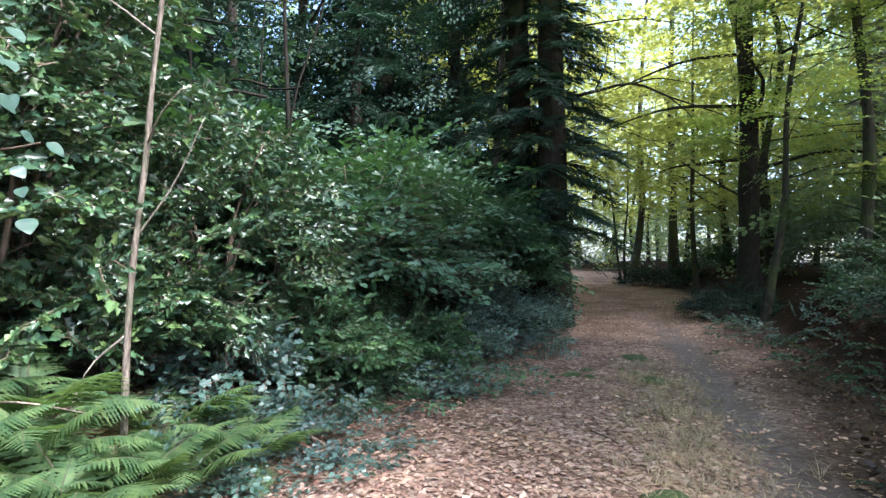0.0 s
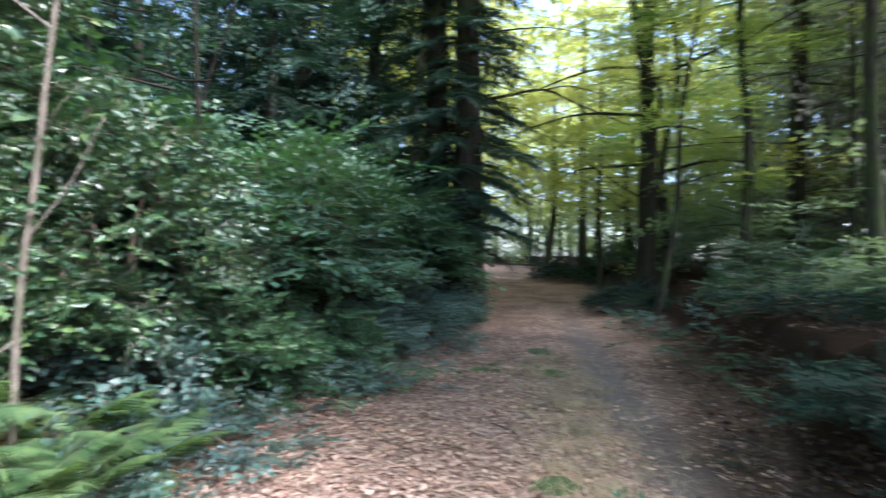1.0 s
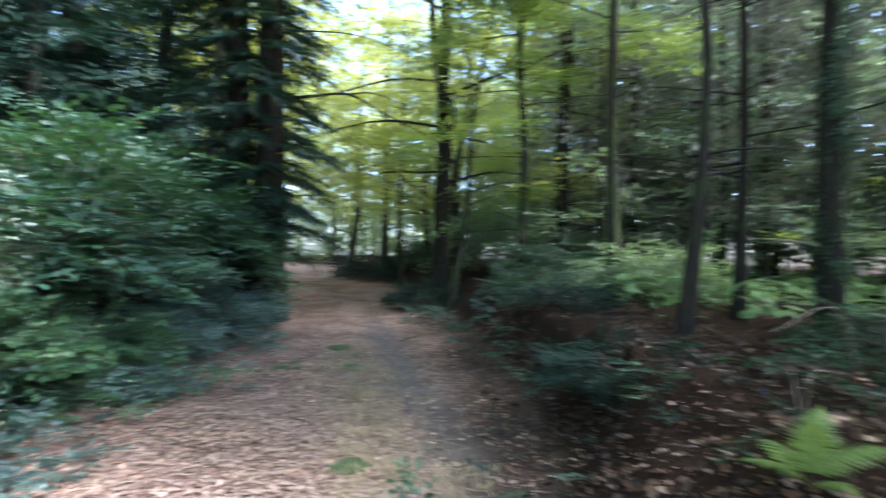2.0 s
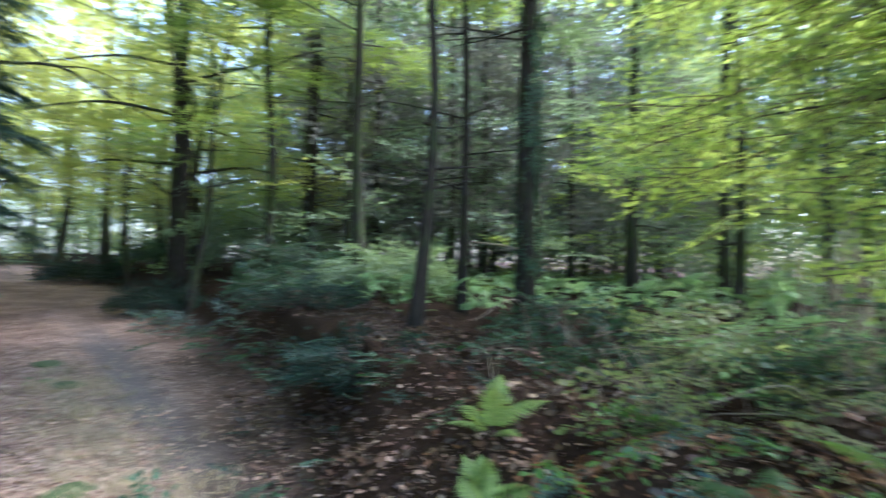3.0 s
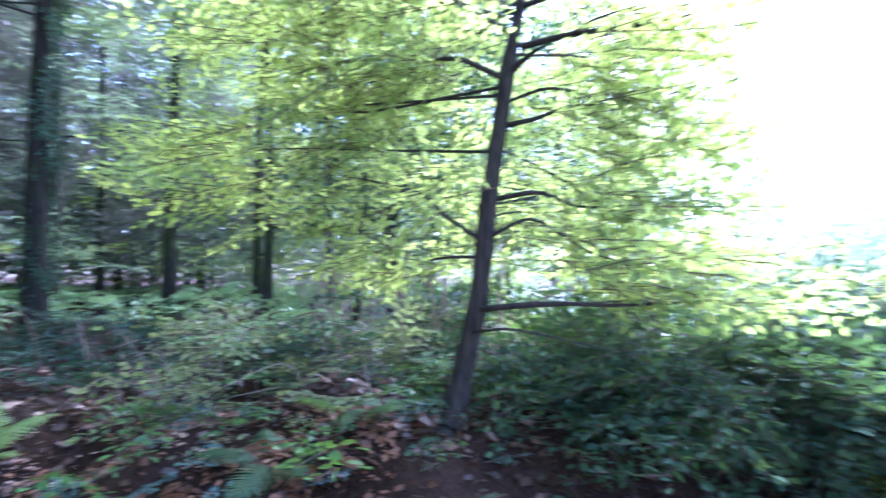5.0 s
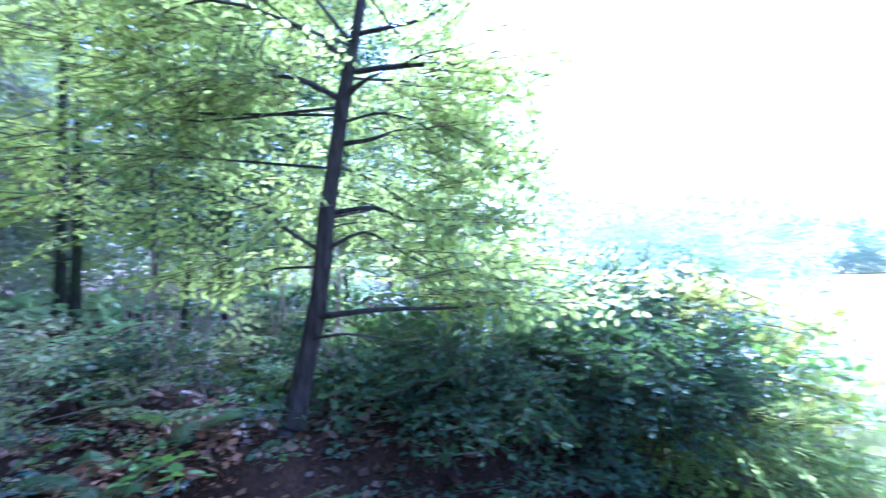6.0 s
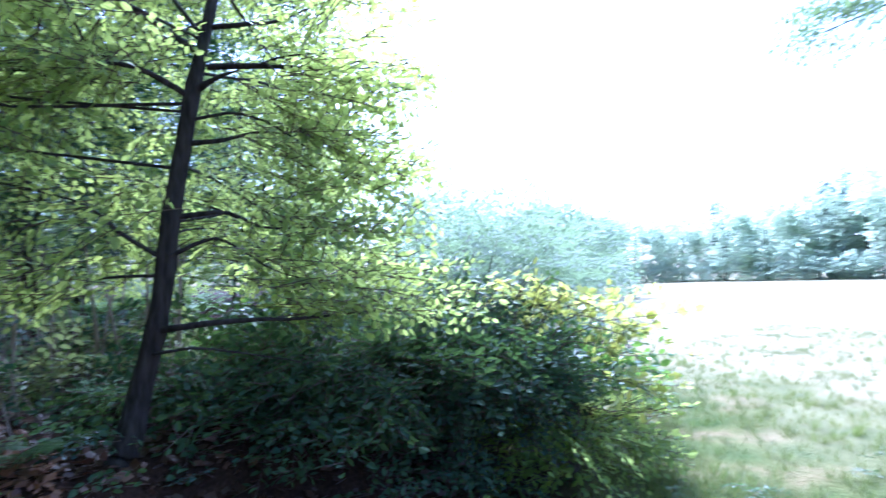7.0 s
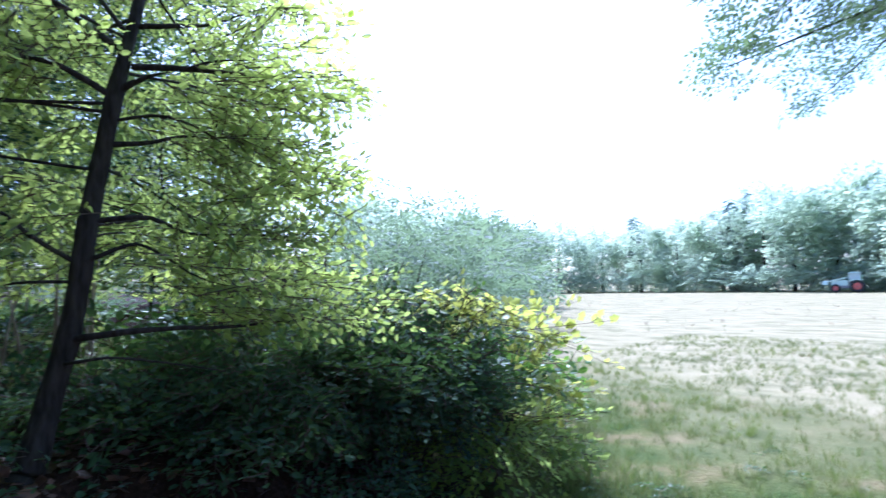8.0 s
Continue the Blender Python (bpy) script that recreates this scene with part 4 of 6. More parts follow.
# ---- shrubs ----
def shrub(name, label, place, rx, ry, h, seed, protos, leaf, n, size=1.0, stems=7, low=0.05, tilt=0.35, stem_mat=None, category="shrub", shell=0.45):
    """A bush: stems fanning out from one foot, and leafy sprays filling its outer shell."""
    rng = np.random.default_rng(seed)
    root = thing(name, on_ground(*place), label, category)
    for k in range(stems):
        a = k * 2.4 + rng.uniform(-0.4, 0.4)
        q = rng.uniform(0.35, 0.8)
        tip = pick([math.cos(a) * rx * q, math.sin(a) * ry * q, h * rng.uniform(0.6, 0.92)])
        g = Geo()
        tube(g, curve_pts([(0.06 * math.cos(a), 0.06 * math.sin(a), -0.02), tip * [0.3, 0.3, 0.4] + rng.normal(0, 0.06, 3), tip * [0.7, 0.7, 0.75] + rng.normal(0, 0.08, 3), tip], 9), np.linspace(0.028, 0.006, 9), 6, 0, 0.05, rng)
        part("stem", g.mesh("stem", [stem_mat or M_TWIG], True), root)
    d = unit(rng.normal(0, 1, (n, 3)))
    d[:, 2] = np.abs(d[:, 2]) * 1.0 - rng.uniform(0, 0.35, n)
    q = rng.uniform(shell, 1.0, n) ** 0.6 * (1 + 0.16 * wob(d[:, 0] * 3 + seed, d[:, 1] * 3 + d[:, 2] * 4, 1.0))
    at = np.stack([d[:, 0] * rx * q, d[:, 1] * ry * q, h * (0.42 + 0.58 * d[:, 2] * q)], -1)
    keep = at[:, 2] > low
    ways = np.stack([d[:, 0], d[:, 1], rng.normal(0.0, 0.25, n)], -1) + rng.normal(0, 0.45, (n, 3)) * [1, 1, 0.3]
    g = Geo()
    set_sprays(g, protos, rng, at[keep], ways[keep], size * rng.uniform(0.75, 1.25, keep.sum()), tilt)
    part("leaves", g.mesh("leaves", [leaf, M_TWIG]), root)
    return root


# holly close to the path, with a pale stem
def holly_stem():
    rng = np.random.default_rng(300)
    root = thing("sapling", on_ground(-1.95, 3.62), "slim pale sapling stem among the holly", "tree")
    b = pick(on_ground(-1.95, 3.62))
    g = Geo()
    tube(g, curve_pts([b, (-1.93, 3.62, 1.2), (-1.86, 3.63, 2.0), (-1.82, 3.64, 2.6), (-1.76, 3.66, 3.4), (-1.7, 3.7, 4.6)], 20) - b, np.linspace(0.024, 0.012, 20), 10, 0, 0.08, rng)
    part("trunk", g.mesh("trunk", [M_STEM], True), root)
    for pts in ([(-1.84, 3.63, 2.2), (-1.7, 3.5, 2.35), (-1.55, 3.45, 2.5)], [(-1.9, 3.63, 1.6), (-1.65, 3.6, 1.95), (-1.45, 3.55, 2.35)], [(-1.93, 3.62, 1.0), (-2.1, 3.5, 0.8), (-2.2, 3.45, 0.5)], [(-1.8, 3.65, 2.9), (-2.1, 3.5, 3.1), (-2.5, 3.3, 3.15)]):
        g = Geo()
        tube(g, curve_pts(pts, 8) - b, np.linspace(0.008, 0.003, 8), 5)
        part("branch", g.mesh("branch", [M_BARK_PALE], True), root)


holly_stem()
shrub("holly_bush", "tall glossy dark green holly bush", (-3.3, 4.3), 1.35, 1.0, 5.0, 301, HOLLY, M_HOLLY, 330, 1.1, 9, 0.1, 0.6)
shrub("holly_bush", "glossy holly bush hanging over the ferns", (-3.0, 3.6), 0.85, 0.6, 3.2, 302, HOLLY, M_HOLLY, 200, 1.1, 6, 0.4, 0.6)
shrub("holly_bush", "glossy holly bush beside a pale stem", (-2.1, 5.3), 1.1, 0.9, 2.7, 303, HOLLY, M_HOLLY, 260, 1.1, 7, 0.1, 0.6)
shrub("hazel_bush", "spreading hazel bush with broad matt leaves", (-1.5, 7.2), 1.6, 1.1, 2.5, 304, HAZEL, M_HAZEL, 200, 1.2, 8, 0.6, 0.2)
shrub("hazel_bush", "dark hazel bush behind the holly", (-3.0, 7.4), 1.7, 1.4, 2.9, 305, SHRUB_FAR, M_SHRUB, 300, 1.2, 8, 0.2, 0.25)
shrub("hazel_bush", "dark leafy bush behind the holly", (-5.2, 5.6), 2.0, 1.6, 5.4, 306, SHRUB_FAR, M_SHRUB, 260, 1.5, 8, 0.2, 0.3)
shrub("hazel_bush", "dense dark green bush along the path", (-0.9, 8.9), 1.5, 1.1, 2.6, 307, SHRUB, M_SHRUB, 340, 1.1, 8, 0.1, 0.3)
shrub("hazel_bush", "dense dark green bush along the path", (0.1, 10.5), 1.5, 1.2, 2.8, 308, SHRUB_FAR, M_SHRUB, 280, 1.1, 7, 0.1, 0.3)
shrub("hazel_bush", "dense dark bush at the conifers' foot", (1.3, 11.9), 1.2, 1.1, 2.6, 309, SHRUB_FAR, M_SHRUB, 240, 1.05, 7, 0.05, 0.3)
shrub("hazel_bush", "tall dark bush deep in the wood", (-1.6, 10.2), 2.0, 1.6, 3.4, 310, SHRUB_FAR, M_SHRUB, 200, 1.4, 8, 0.2, 0.3)
shrub("hazel_bush", "tall dark bush deep in the wood", (-4.6, 9.6), 2.2, 1.8, 4.2, 311, SHRUB_FAR, M_SHRUB, 200, 1.4, 8, 0.2, 0.3)
shrub("hazel_bush", "tall dark bush deep in the wood", (0.0, 12.7), 1.9, 1.6, 3.6, 312, SHRUB_FAR, M_SHRUB, 210, 1.3, 8, 0.2, 0.3)
shrub("holly_bush", "low glossy holly shoots at the path's edge", (-1.35, 6.1), 0.8, 0.55, 0.95, 313, HOLLY, M_LOW, 190, 1.0, 6, 0.03, 0.6)
shrub("holly_bush", "low glossy bush at the path's edge", (-0.6, 7.2), 0.9, 0.55, 0.9, 314, HOLLY, M_LOW, 190, 1.0, 6, 0.03, 0.6)
shrub("holly_bush", "low glossy holly at the taller bush's foot", (-2.5, 4.5), 0.9, 0.45, 1.1, 317, HOLLY, M_HOLLY, 190, 1.0, 6, 0.03, 0.6)
shrub("bramble_bush", "bluish ivy-clad shoots beside the pale stem", (-1.75, 4.75), 0.4, 0.35, 0.8, 335, IVY, M_IVY, 70, 1.1, 6, 0.03, 0.5)
shrub("bramble_bush", "leafy bramble behind the ferns", (-3.1, 4.0), 0.9, 0.45, 1.3, 336, HOLLY, M_HOLLY, 90, 1.1, 6, 0.03, 0.5)
shrub("bramble_bush", "low leafy bramble under the hazel", (-1.9, 6.5), 0.9, 0.6, 0.8, 319, BRAMBLE, M_SHRUB, 130, 1.0, 6, 0.03, 0.5)
shrub("bramble_bush", "bluish bramble clump at the path's edge", (1.0, 10.0), 0.9, 0.7, 0.95, 315, SHRUB, M_BLUE, 170, 0.8, 6, 0.03, 0.4)
shrub("bramble_bush", "bluish bramble clump at the path's edge", (1.75, 11.3), 0.75, 0.7, 0.9, 316, SHRUB, M_BLUE, 150, 0.8, 6, 0.03, 0.4)
shrub("bramble_bush", "bluish leafy bramble along the path", (0.1, 8.4), 0.7, 0.6, 0.6, 326, SHRUB, M_BLUE, 140, 0.75, 6, 0.03, 0.4)
fir(-1.9, 13.6, 17, 0.2, 327, 1.5, 2.6, 65, "dark conifer behind the shrubs", 1.15)
fir(-6.0, 11.5, 17, 0.2, 328, 1.5, 2.8, 60, "dark conifer behind the shrubs", 1.2)
fir(0.6, 15.2, 18, 0.2, 329, 2.0, 2.2, 60, "dark conifer behind the shrubs", 1.15)

# thin grey stems standing free behind the holly
for k, (x, y, lx, ly, h, r) in enumerate(((-2.02, 6.3, 0.05, 0.0, 5.5, 0.016), (-1.95, 6.6, 0.12, 0.02, 5.5, 0.02), (-2.9, 7.0, -0.06, 0.0, 6.0, 0.03), (-2.3, 8.8, 0.02, 0.0, 7.5, 0.05))):
    bare_pole(x, y, h, r, 370 + k, "sapling", "thin dark sapling stem in the dark wood", M_BARK_DARK, (lx, ly), 0.08, False, M_SHRUB, 0.6, 0.6, 5, 1.0, 5, 6, SHRUB_FAR)

# beyond the far bank
shrub("holly_bush", "dark evergreen bush on the mound by the old beech", (7.0, 12.9), 0.95, 0.85, 0.8, 320, SHRUB, M_FIR, 200, 0.65, 6, 0.02, 0.5)
shrub("hazel_bush", "grey-green leafy bush beyond the bank", (9.2, 10.4), 1.3, 1.2, 1.3, 321, SHRUB, M_SHRUB, 170, 0.9, 7, 0.1, 0.25)
shrub("hazel_bush", "grey-green leafy bush beyond the bank", (7.6, 9.2), 0.8, 0.7, 0.45, 322, SHRUB, M_SHRUB, 130, 0.8, 7, 0.05, 0.25)
shrub("hazel_bush", "dark bush under the trees beyond the bank", (11.2, 14.5), 2.0, 1.8, 3.0, 323, SHRUB_FAR, M_FAR, 200, 1.3, 8, 0.2, 0.3)
shrub("hazel_bush", "dark bush under the trees beyond the bank", (9.6, 7.6), 1.2, 1.1, 1.3, 324, SHRUB_FAR, M_WOOD, 160, 1.0, 7, 0.1, 0.3)
shrub("hazel_bush", "green undergrowth beyond the bank", (6.4, 6.7), 0.8, 0.8, 0.5, 325, SHRUB, M_FIR, 90, 0.7, 6, 0.02, 0.4)

# Scrub with near-black leaves, which also put shade on the cut face.
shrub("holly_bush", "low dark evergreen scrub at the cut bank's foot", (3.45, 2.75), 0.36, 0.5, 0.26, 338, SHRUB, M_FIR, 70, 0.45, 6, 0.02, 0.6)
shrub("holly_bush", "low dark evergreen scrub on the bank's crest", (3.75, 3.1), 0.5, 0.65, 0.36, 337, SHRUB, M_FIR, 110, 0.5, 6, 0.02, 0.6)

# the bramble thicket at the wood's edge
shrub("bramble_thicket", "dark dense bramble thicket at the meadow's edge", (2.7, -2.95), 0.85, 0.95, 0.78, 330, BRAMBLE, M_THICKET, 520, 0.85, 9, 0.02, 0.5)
shrub("bramble_thicket", "bramble thicket with sunlit yellow-green outer shoots", (2.5, -3.85), 0.72, 0.8, 1.42, 331, BRAMBLE, M_THICKET, 480, 0.85, 9, 0.02, 0.5)
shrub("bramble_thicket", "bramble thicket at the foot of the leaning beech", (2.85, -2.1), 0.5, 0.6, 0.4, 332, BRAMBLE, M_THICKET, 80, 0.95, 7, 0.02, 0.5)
shrub("bramble_thicket", "low bramble with sunlit yellow-green shoots", (1.95, -4.55), 0.5, 0.55, 0.8, 333, BRAMBLE, M_BEECH_NEAR, 110, 0.9, 7, 0.02, 0.5)
shrub("bramble_thicket", "bramble thicket along the meadow's edge", (3.3, -5.3), 1.1, 1.1, 1.5, 334, BRAMBLE, M_BRAMBLE, 280, 1.15, 8, 0.02, 0.5)
for k, (x, y, h) in enumerate(((4.9, -5.2, 3.0), (5.2, -6.6, 2.9), (6.6, -8.6, 3.2), (8.8, -12.3, 3.5), (11.8, -16.7, 3.7), (16.5, -23.5, 4.6), (22, -32, 6.5), (29, -41, 8.5), (37, -51, 9.5))):
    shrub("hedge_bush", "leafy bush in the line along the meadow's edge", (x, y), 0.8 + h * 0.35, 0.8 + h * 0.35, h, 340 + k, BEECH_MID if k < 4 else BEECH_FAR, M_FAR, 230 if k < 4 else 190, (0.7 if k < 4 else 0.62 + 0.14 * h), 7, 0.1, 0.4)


def bramble_shoots():
    """Arching shoots with large sunlit leaves on the thicket's outer side."""
    rng = np.random.default_rng(351)
    for k, (x, y, z, h) in enumerate(((2.0, -4.3, 1.54, 2.3), (1.85, -4.45, 1.52, 2.6), (2.2, -4.0, 1.55, 2.0), (1.72, -4.5, 1.38, 2.9), (1.6, -4.55, 1.24, 3.3), (2.3, -4.3, 1.5, 2.2), (1.5, -4.6, 1.15, 2.5), (2.15, -4.5, 1.5, 2.6), (1.62, -4.5, 1.05, 2.9), (1.45, -4.5, 0.82, 3.1), (1.5, -4.45, 0.6, 2.4), (1.75, -4.35, 1.46, 2.2), (2.35, -3.8, 1.5, 1.9))):
        root = thing("bramble_shoot", on_ground(2.3, -4.0), "arching bramble shoot with large yellow-green leaves", "bramble", "bramble shoots")
        off = pick(on_ground(2.3, -4.0))
        d = pick([math.sin(h), math.cos(h), 0])
        pts = curve_pts([off + [0, 0, 0.03], pick([x, y, z]) * 0.6 + (off + [0, 0, z * 0.9]) * 0.4, (x, y, z), pick([x, y, z]) + d * 0.28 + [0, 0, -0.08]], 12) - off
        g = Geo()
        tube(g, pts, np.linspace(0.006, 0.002, 12), 5)
        part("stem", g.mesh("stem", [M_TWIG], True), root)
        lg = Geo()
        sel = pts[6:]
        set_sprays(lg, SHOOT, rng, sel, np.tile(d, (len(sel), 1)) + rng.normal(0, 0.5, (len(sel), 3)) * [1, 1, 0.4], rng.uniform(0.6, 0.95, len(sel)), 0.8)
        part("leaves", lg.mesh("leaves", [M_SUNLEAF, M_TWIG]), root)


bramble_shoots()


# ---- low growth beyond the bank ----
for k, (x, y, rx, h, mat) in enumerate(((4.3, 0.9, 0.6, 0.35, M_SHRUB), (4.9, -1.4, 0.7, 0.4, M_BRUSH), (5.6, 0.1, 0.7, 0.35, M_BRUSH), (5.0, -2.6, 1.0, 0.95, M_BRAMBLE), (3.8, -3.0, 0.8, 1.0, M_BRAMBLE), (6.2, 2.0, 0.8, 0.4, M_SHRUB))):
    shrub("bramble_bush", "tangled grey-green bramble and saplings on the bank", (x, y), rx, rx * 0.9, h, 360 + k, BRAMBLE, mat, int(60 * rx * 1.2), 0.9, 6, 0.02, 0.5)


def thin_brush(x, y, h, seed, stems=9):
    """Upright dry stems with a few small leaves."""
    rng = np.random.default_rng(seed)
    b = pick(on_ground(x, y, 0.02))
    root = thing("brush", b, "dry brown stems with thin pale green leaves on the bank", "undergrowth")
    lg = Geo()
    for k in range(stems):
        a, q = rng.uniform(0, 6.28), rng.uniform(0.1, 0.5)
        hh = h * rng.uniform(0.5, 1.15)
        pts = curve_pts([(0.12 * math.cos(a), 0.12 * math.sin(a), 0), (q * 0.5 * math.cos(a), q * 0.5 * math.sin(a), hh * 0.55), (q * math.cos(a) + rng.normal(0, 0.06), q * math.sin(a) + rng.normal(0, 0.06), hh)], 9)
        g = Geo()
        tube(g, pts, np.linspace(0.006, 0.002, 9), 4)
        part("stem", g.mesh("stem", [M_DEADWOOD if k % 3 else M_TWIG], True), root)
        m = rng.integers(0, 3)
        sel = pts[rng.integers(3, 9, m)]
        aa = rng.uniform(0, 6.28, m)
        set_sprays(lg, BRAMBLE, rng, sel, np.stack([np.cos(aa), np.sin(aa), rng.normal(0.1, 0.3, m)], -1), rng.uniform(0.5, 1.1, m), 0.6)
    # Brush and fern greens here are lightened to carry light on the bank top.
    part("leaves", lg.mesh("leaves", [(M_BRUSH, M_BRUSH, M_FERN_LIT, M_SHRUB)[seed % 4], M_TWIG]), root)


RB = np.random.default_rng(380)
for k in range(24):
    bx = RB.uniform(2.7, 4.9)
    thin_brush(bx, RB.uniform(-2.0, 0.1) + 0.2 * (bx - 2.7), RB.uniform(0.25, 0.62), 3800 + k, 12)


def make_frond(rng, length, pairs, lobes, droop, width=0.3):
    """A fern frond along x: leaflets in pairs on a rachis, each leaflet cut into lobes."""
    g = Geo()
    s = np.linspace(0, 1, 10)
    spine = np.stack([length * (s - 0.18 * droop * s**2), 0.02 * np.sin(3 * s), length * (0.32 * s - droop * 0.75 * s**2.2)], -1)
    tube(g, spine, np.linspace(0.005, 0.0012, 10), 3, 1)
    tang = unit(np.gradient(spine, axis=0))
    for k in range(pairs):
        u = 0.22 + 0.78 * k / pairs
        p = np.array([np.interp(u, s, spine[:, c]) for c in range(3)])
        t = unit(np.array([np.interp(u, s, tang[:, c]) for c in range(3)]))
        span = length * width * math.sin(math.pi * (0.22 + 0.78 * (1 - (u - 0.22) / 0.78) * 0.72)) * rng.uniform(0.88, 1.1) * (1.02 - ((u - 0.22) / 0.78) ** 2)
        for side in (-1, 1):
            out = unit(np.array([0, side, 0]) + t * rng.uniform(0.3, 0.45) + np.array([0, 0, rng.uniform(-0.28, -0.08)]))
            up = unit(np.cross(t, np.array([0, side, 0])) * side + rng.normal(0, 0.12, 3))
            w = length * 0.78 / pairs * 0.8
            if lobes <= 1:
                v = [p, p + out * span * 0.3 + t * w, p + out * span, p + out * span * 0.3 - t * w]
                g.add(v, [np.array([[0, 1, 2], [0, 2, 3]])])
                continue
            q = np.linspace(0, 1, 2 * lobes + 1)
            edge = w * 0.86 * (1 - q**2.2) * np.where(np.arange(2 * lobes + 1) % 2, 1.0, 0.42)
            mid = p + out * (span * q)[:, None] + t * (0.25 * w * q)[:, None] + np.array([0, 0, -0.16 * span]) * (q**2)[:, None]
            v = np.concatenate([mid + t * edge[:, None] + up * 0.12 * edge[:, None], mid - t * edge[:, None] + up * 0.12 * edge[:, None]])
            n = 2 * lobes + 1
            m = np.arange(2 * lobes)
            g.add(v, [np.stack([m, m + 1, n + m + 1, n + m], -1)])
    return np.concatenate(g.v), g.f


def proto_mesh(proto, name, mats):
    g = Geo()
    spread(g, proto, [np.eye(3)], [(0, 0, 0)], [1.0])
    return g.mesh(name, mats)


RF = np.random.default_rng(400)
FROND = [make_frond(RF, 0.85, 28, 5, d, 0.31) for d in (0.45, 0.7, 0.95)]
FROND_FAR = [make_frond(RF, 0.8, 15, 1, d, 0.26) for d in (0.5, 0.8)]
FROND_MESH = {}


def fern(place, label, seed, count=7, size=1.0, mat=None, rise=0.55, heading=None, fan=6.28, name="fern", lift=0.0):
    rng = np.random.default_rng(seed)
    mat = mat or M_FERN
    x, y = place
    root = thing(name, (x, y, gz(x, y) - 0.02 + lift), label, "fern", "ferns by the path")
    for k in range(count):
        key = (k % 3, mat.name)
        if key not in FROND_MESH:
            FROND_MESH[key] = proto_mesh(FROND[k % 3], "frond", [mat, M_TWIG])
        a = (heading or 0) + fan * ((k + rng.uniform(0.2, 0.8)) / count - 0.5)
        ob = part("frond", FROND_MESH[key], root)
        s = size * rng.uniform(0.75, 1.15)
        ob.matrix_basis = Matrix.Rotation(a, 4, "Z") @ Matrix.Rotation(-rise * rng.uniform(0.5, 1.3), 4, "Y") @ Matrix.Rotation(rng.normal(0, 0.25), 4, "X") @ Matrix.Scale(s, 4)
    return root


for k, (x, y, s) in enumerate(((-2.35, 2.8, 1.0), (-1.85, 3.0, 1.0), (-1.55, 3.5, 1.0), (-2.4, 3.4, 1.15), (-1.3, 4.0, 0.95), (-2.9, 3.1, 1.15), (-1.75, 2.65, 0.9), (-1.9, 3.9, 1.05), (-2.75, 2.5, 1.0), (-1.45, 4.5, 0.85), (-3.1, 3.7, 1.1), (-2.05, 2.45, 0.8), (-2.2, 3.1, 1.0), (-1.65, 3.2, 0.9))):
    fern((x, y), "green fern with arching fronds at the path's edge", 410 + k, 8, s * 0.92, rise=0.75)
fern((2.3, 0.72), "pale green fern growing on the dark bank", 430, 7, 0.42, M_FERN_BANK, 0.9)
fern((2.02, 0.6), "pale green fern growing on the dark bank", 439, 6, 0.34, M_FERN_BANK, 1.1)
fern((1.88, 0.48), "pale green fern growing on the dark bank", 431, 6, 0.36, M_FERN_BANK, 0.9)
fern((1.74, 0.36), "pale green fern growing on the dark bank", 438, 6, 0.36, M_FERN_BANK, 0.8)
fern((2.1, -0.6), "hanging green fern on the bank", 433, 6, 0.5, M_FERN, 0.3)
fern((2.0, 7.4), "small fern flattened on the path", 434, 5, 0.5, M_FERN, 0.15)
fern((2.6, 7.6), "small fern flattened on the path", 435, 5, 0.4, M_FERN, 0.15)
fern((1.75, -1.9), "green fern beside the leaning beech", 436, 6, 0.55, M_FERN, 0.4)
fern((2.3, -1.0), "green fern beside the leaning beech", 437, 5, 0.5, M_FERN, 0.4)


def bracken_field():
    """The bright clearing floor behind the bank."""
    rng = np.random.default_rng(440)
    g = Geo()
    n = 2600
    h, d = np.radians(rng.uniform(48, 112, n)), np.sqrt(rng.uniform(7.5**2, 26**2, n))
    x, y = d * np.sin(h), d * np.cos(h)
    keep = wood_side(x, y) > 1.5
    x, y = x[keep], y[keep]
    at = np.stack([x, y, ground_z(x, y) + rng.uniform(0.05, 0.5, len(x))], -1)
    a = rng.uniform(0, 6.28, len(x))
    ways = np.stack([np.cos(a), np.sin(a), rng.uniform(0.0, 0.7, len(x))], -1)
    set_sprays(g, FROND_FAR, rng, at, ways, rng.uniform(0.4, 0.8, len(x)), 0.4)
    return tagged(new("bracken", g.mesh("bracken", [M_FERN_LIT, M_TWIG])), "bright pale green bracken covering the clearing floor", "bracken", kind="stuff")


bracken_field()


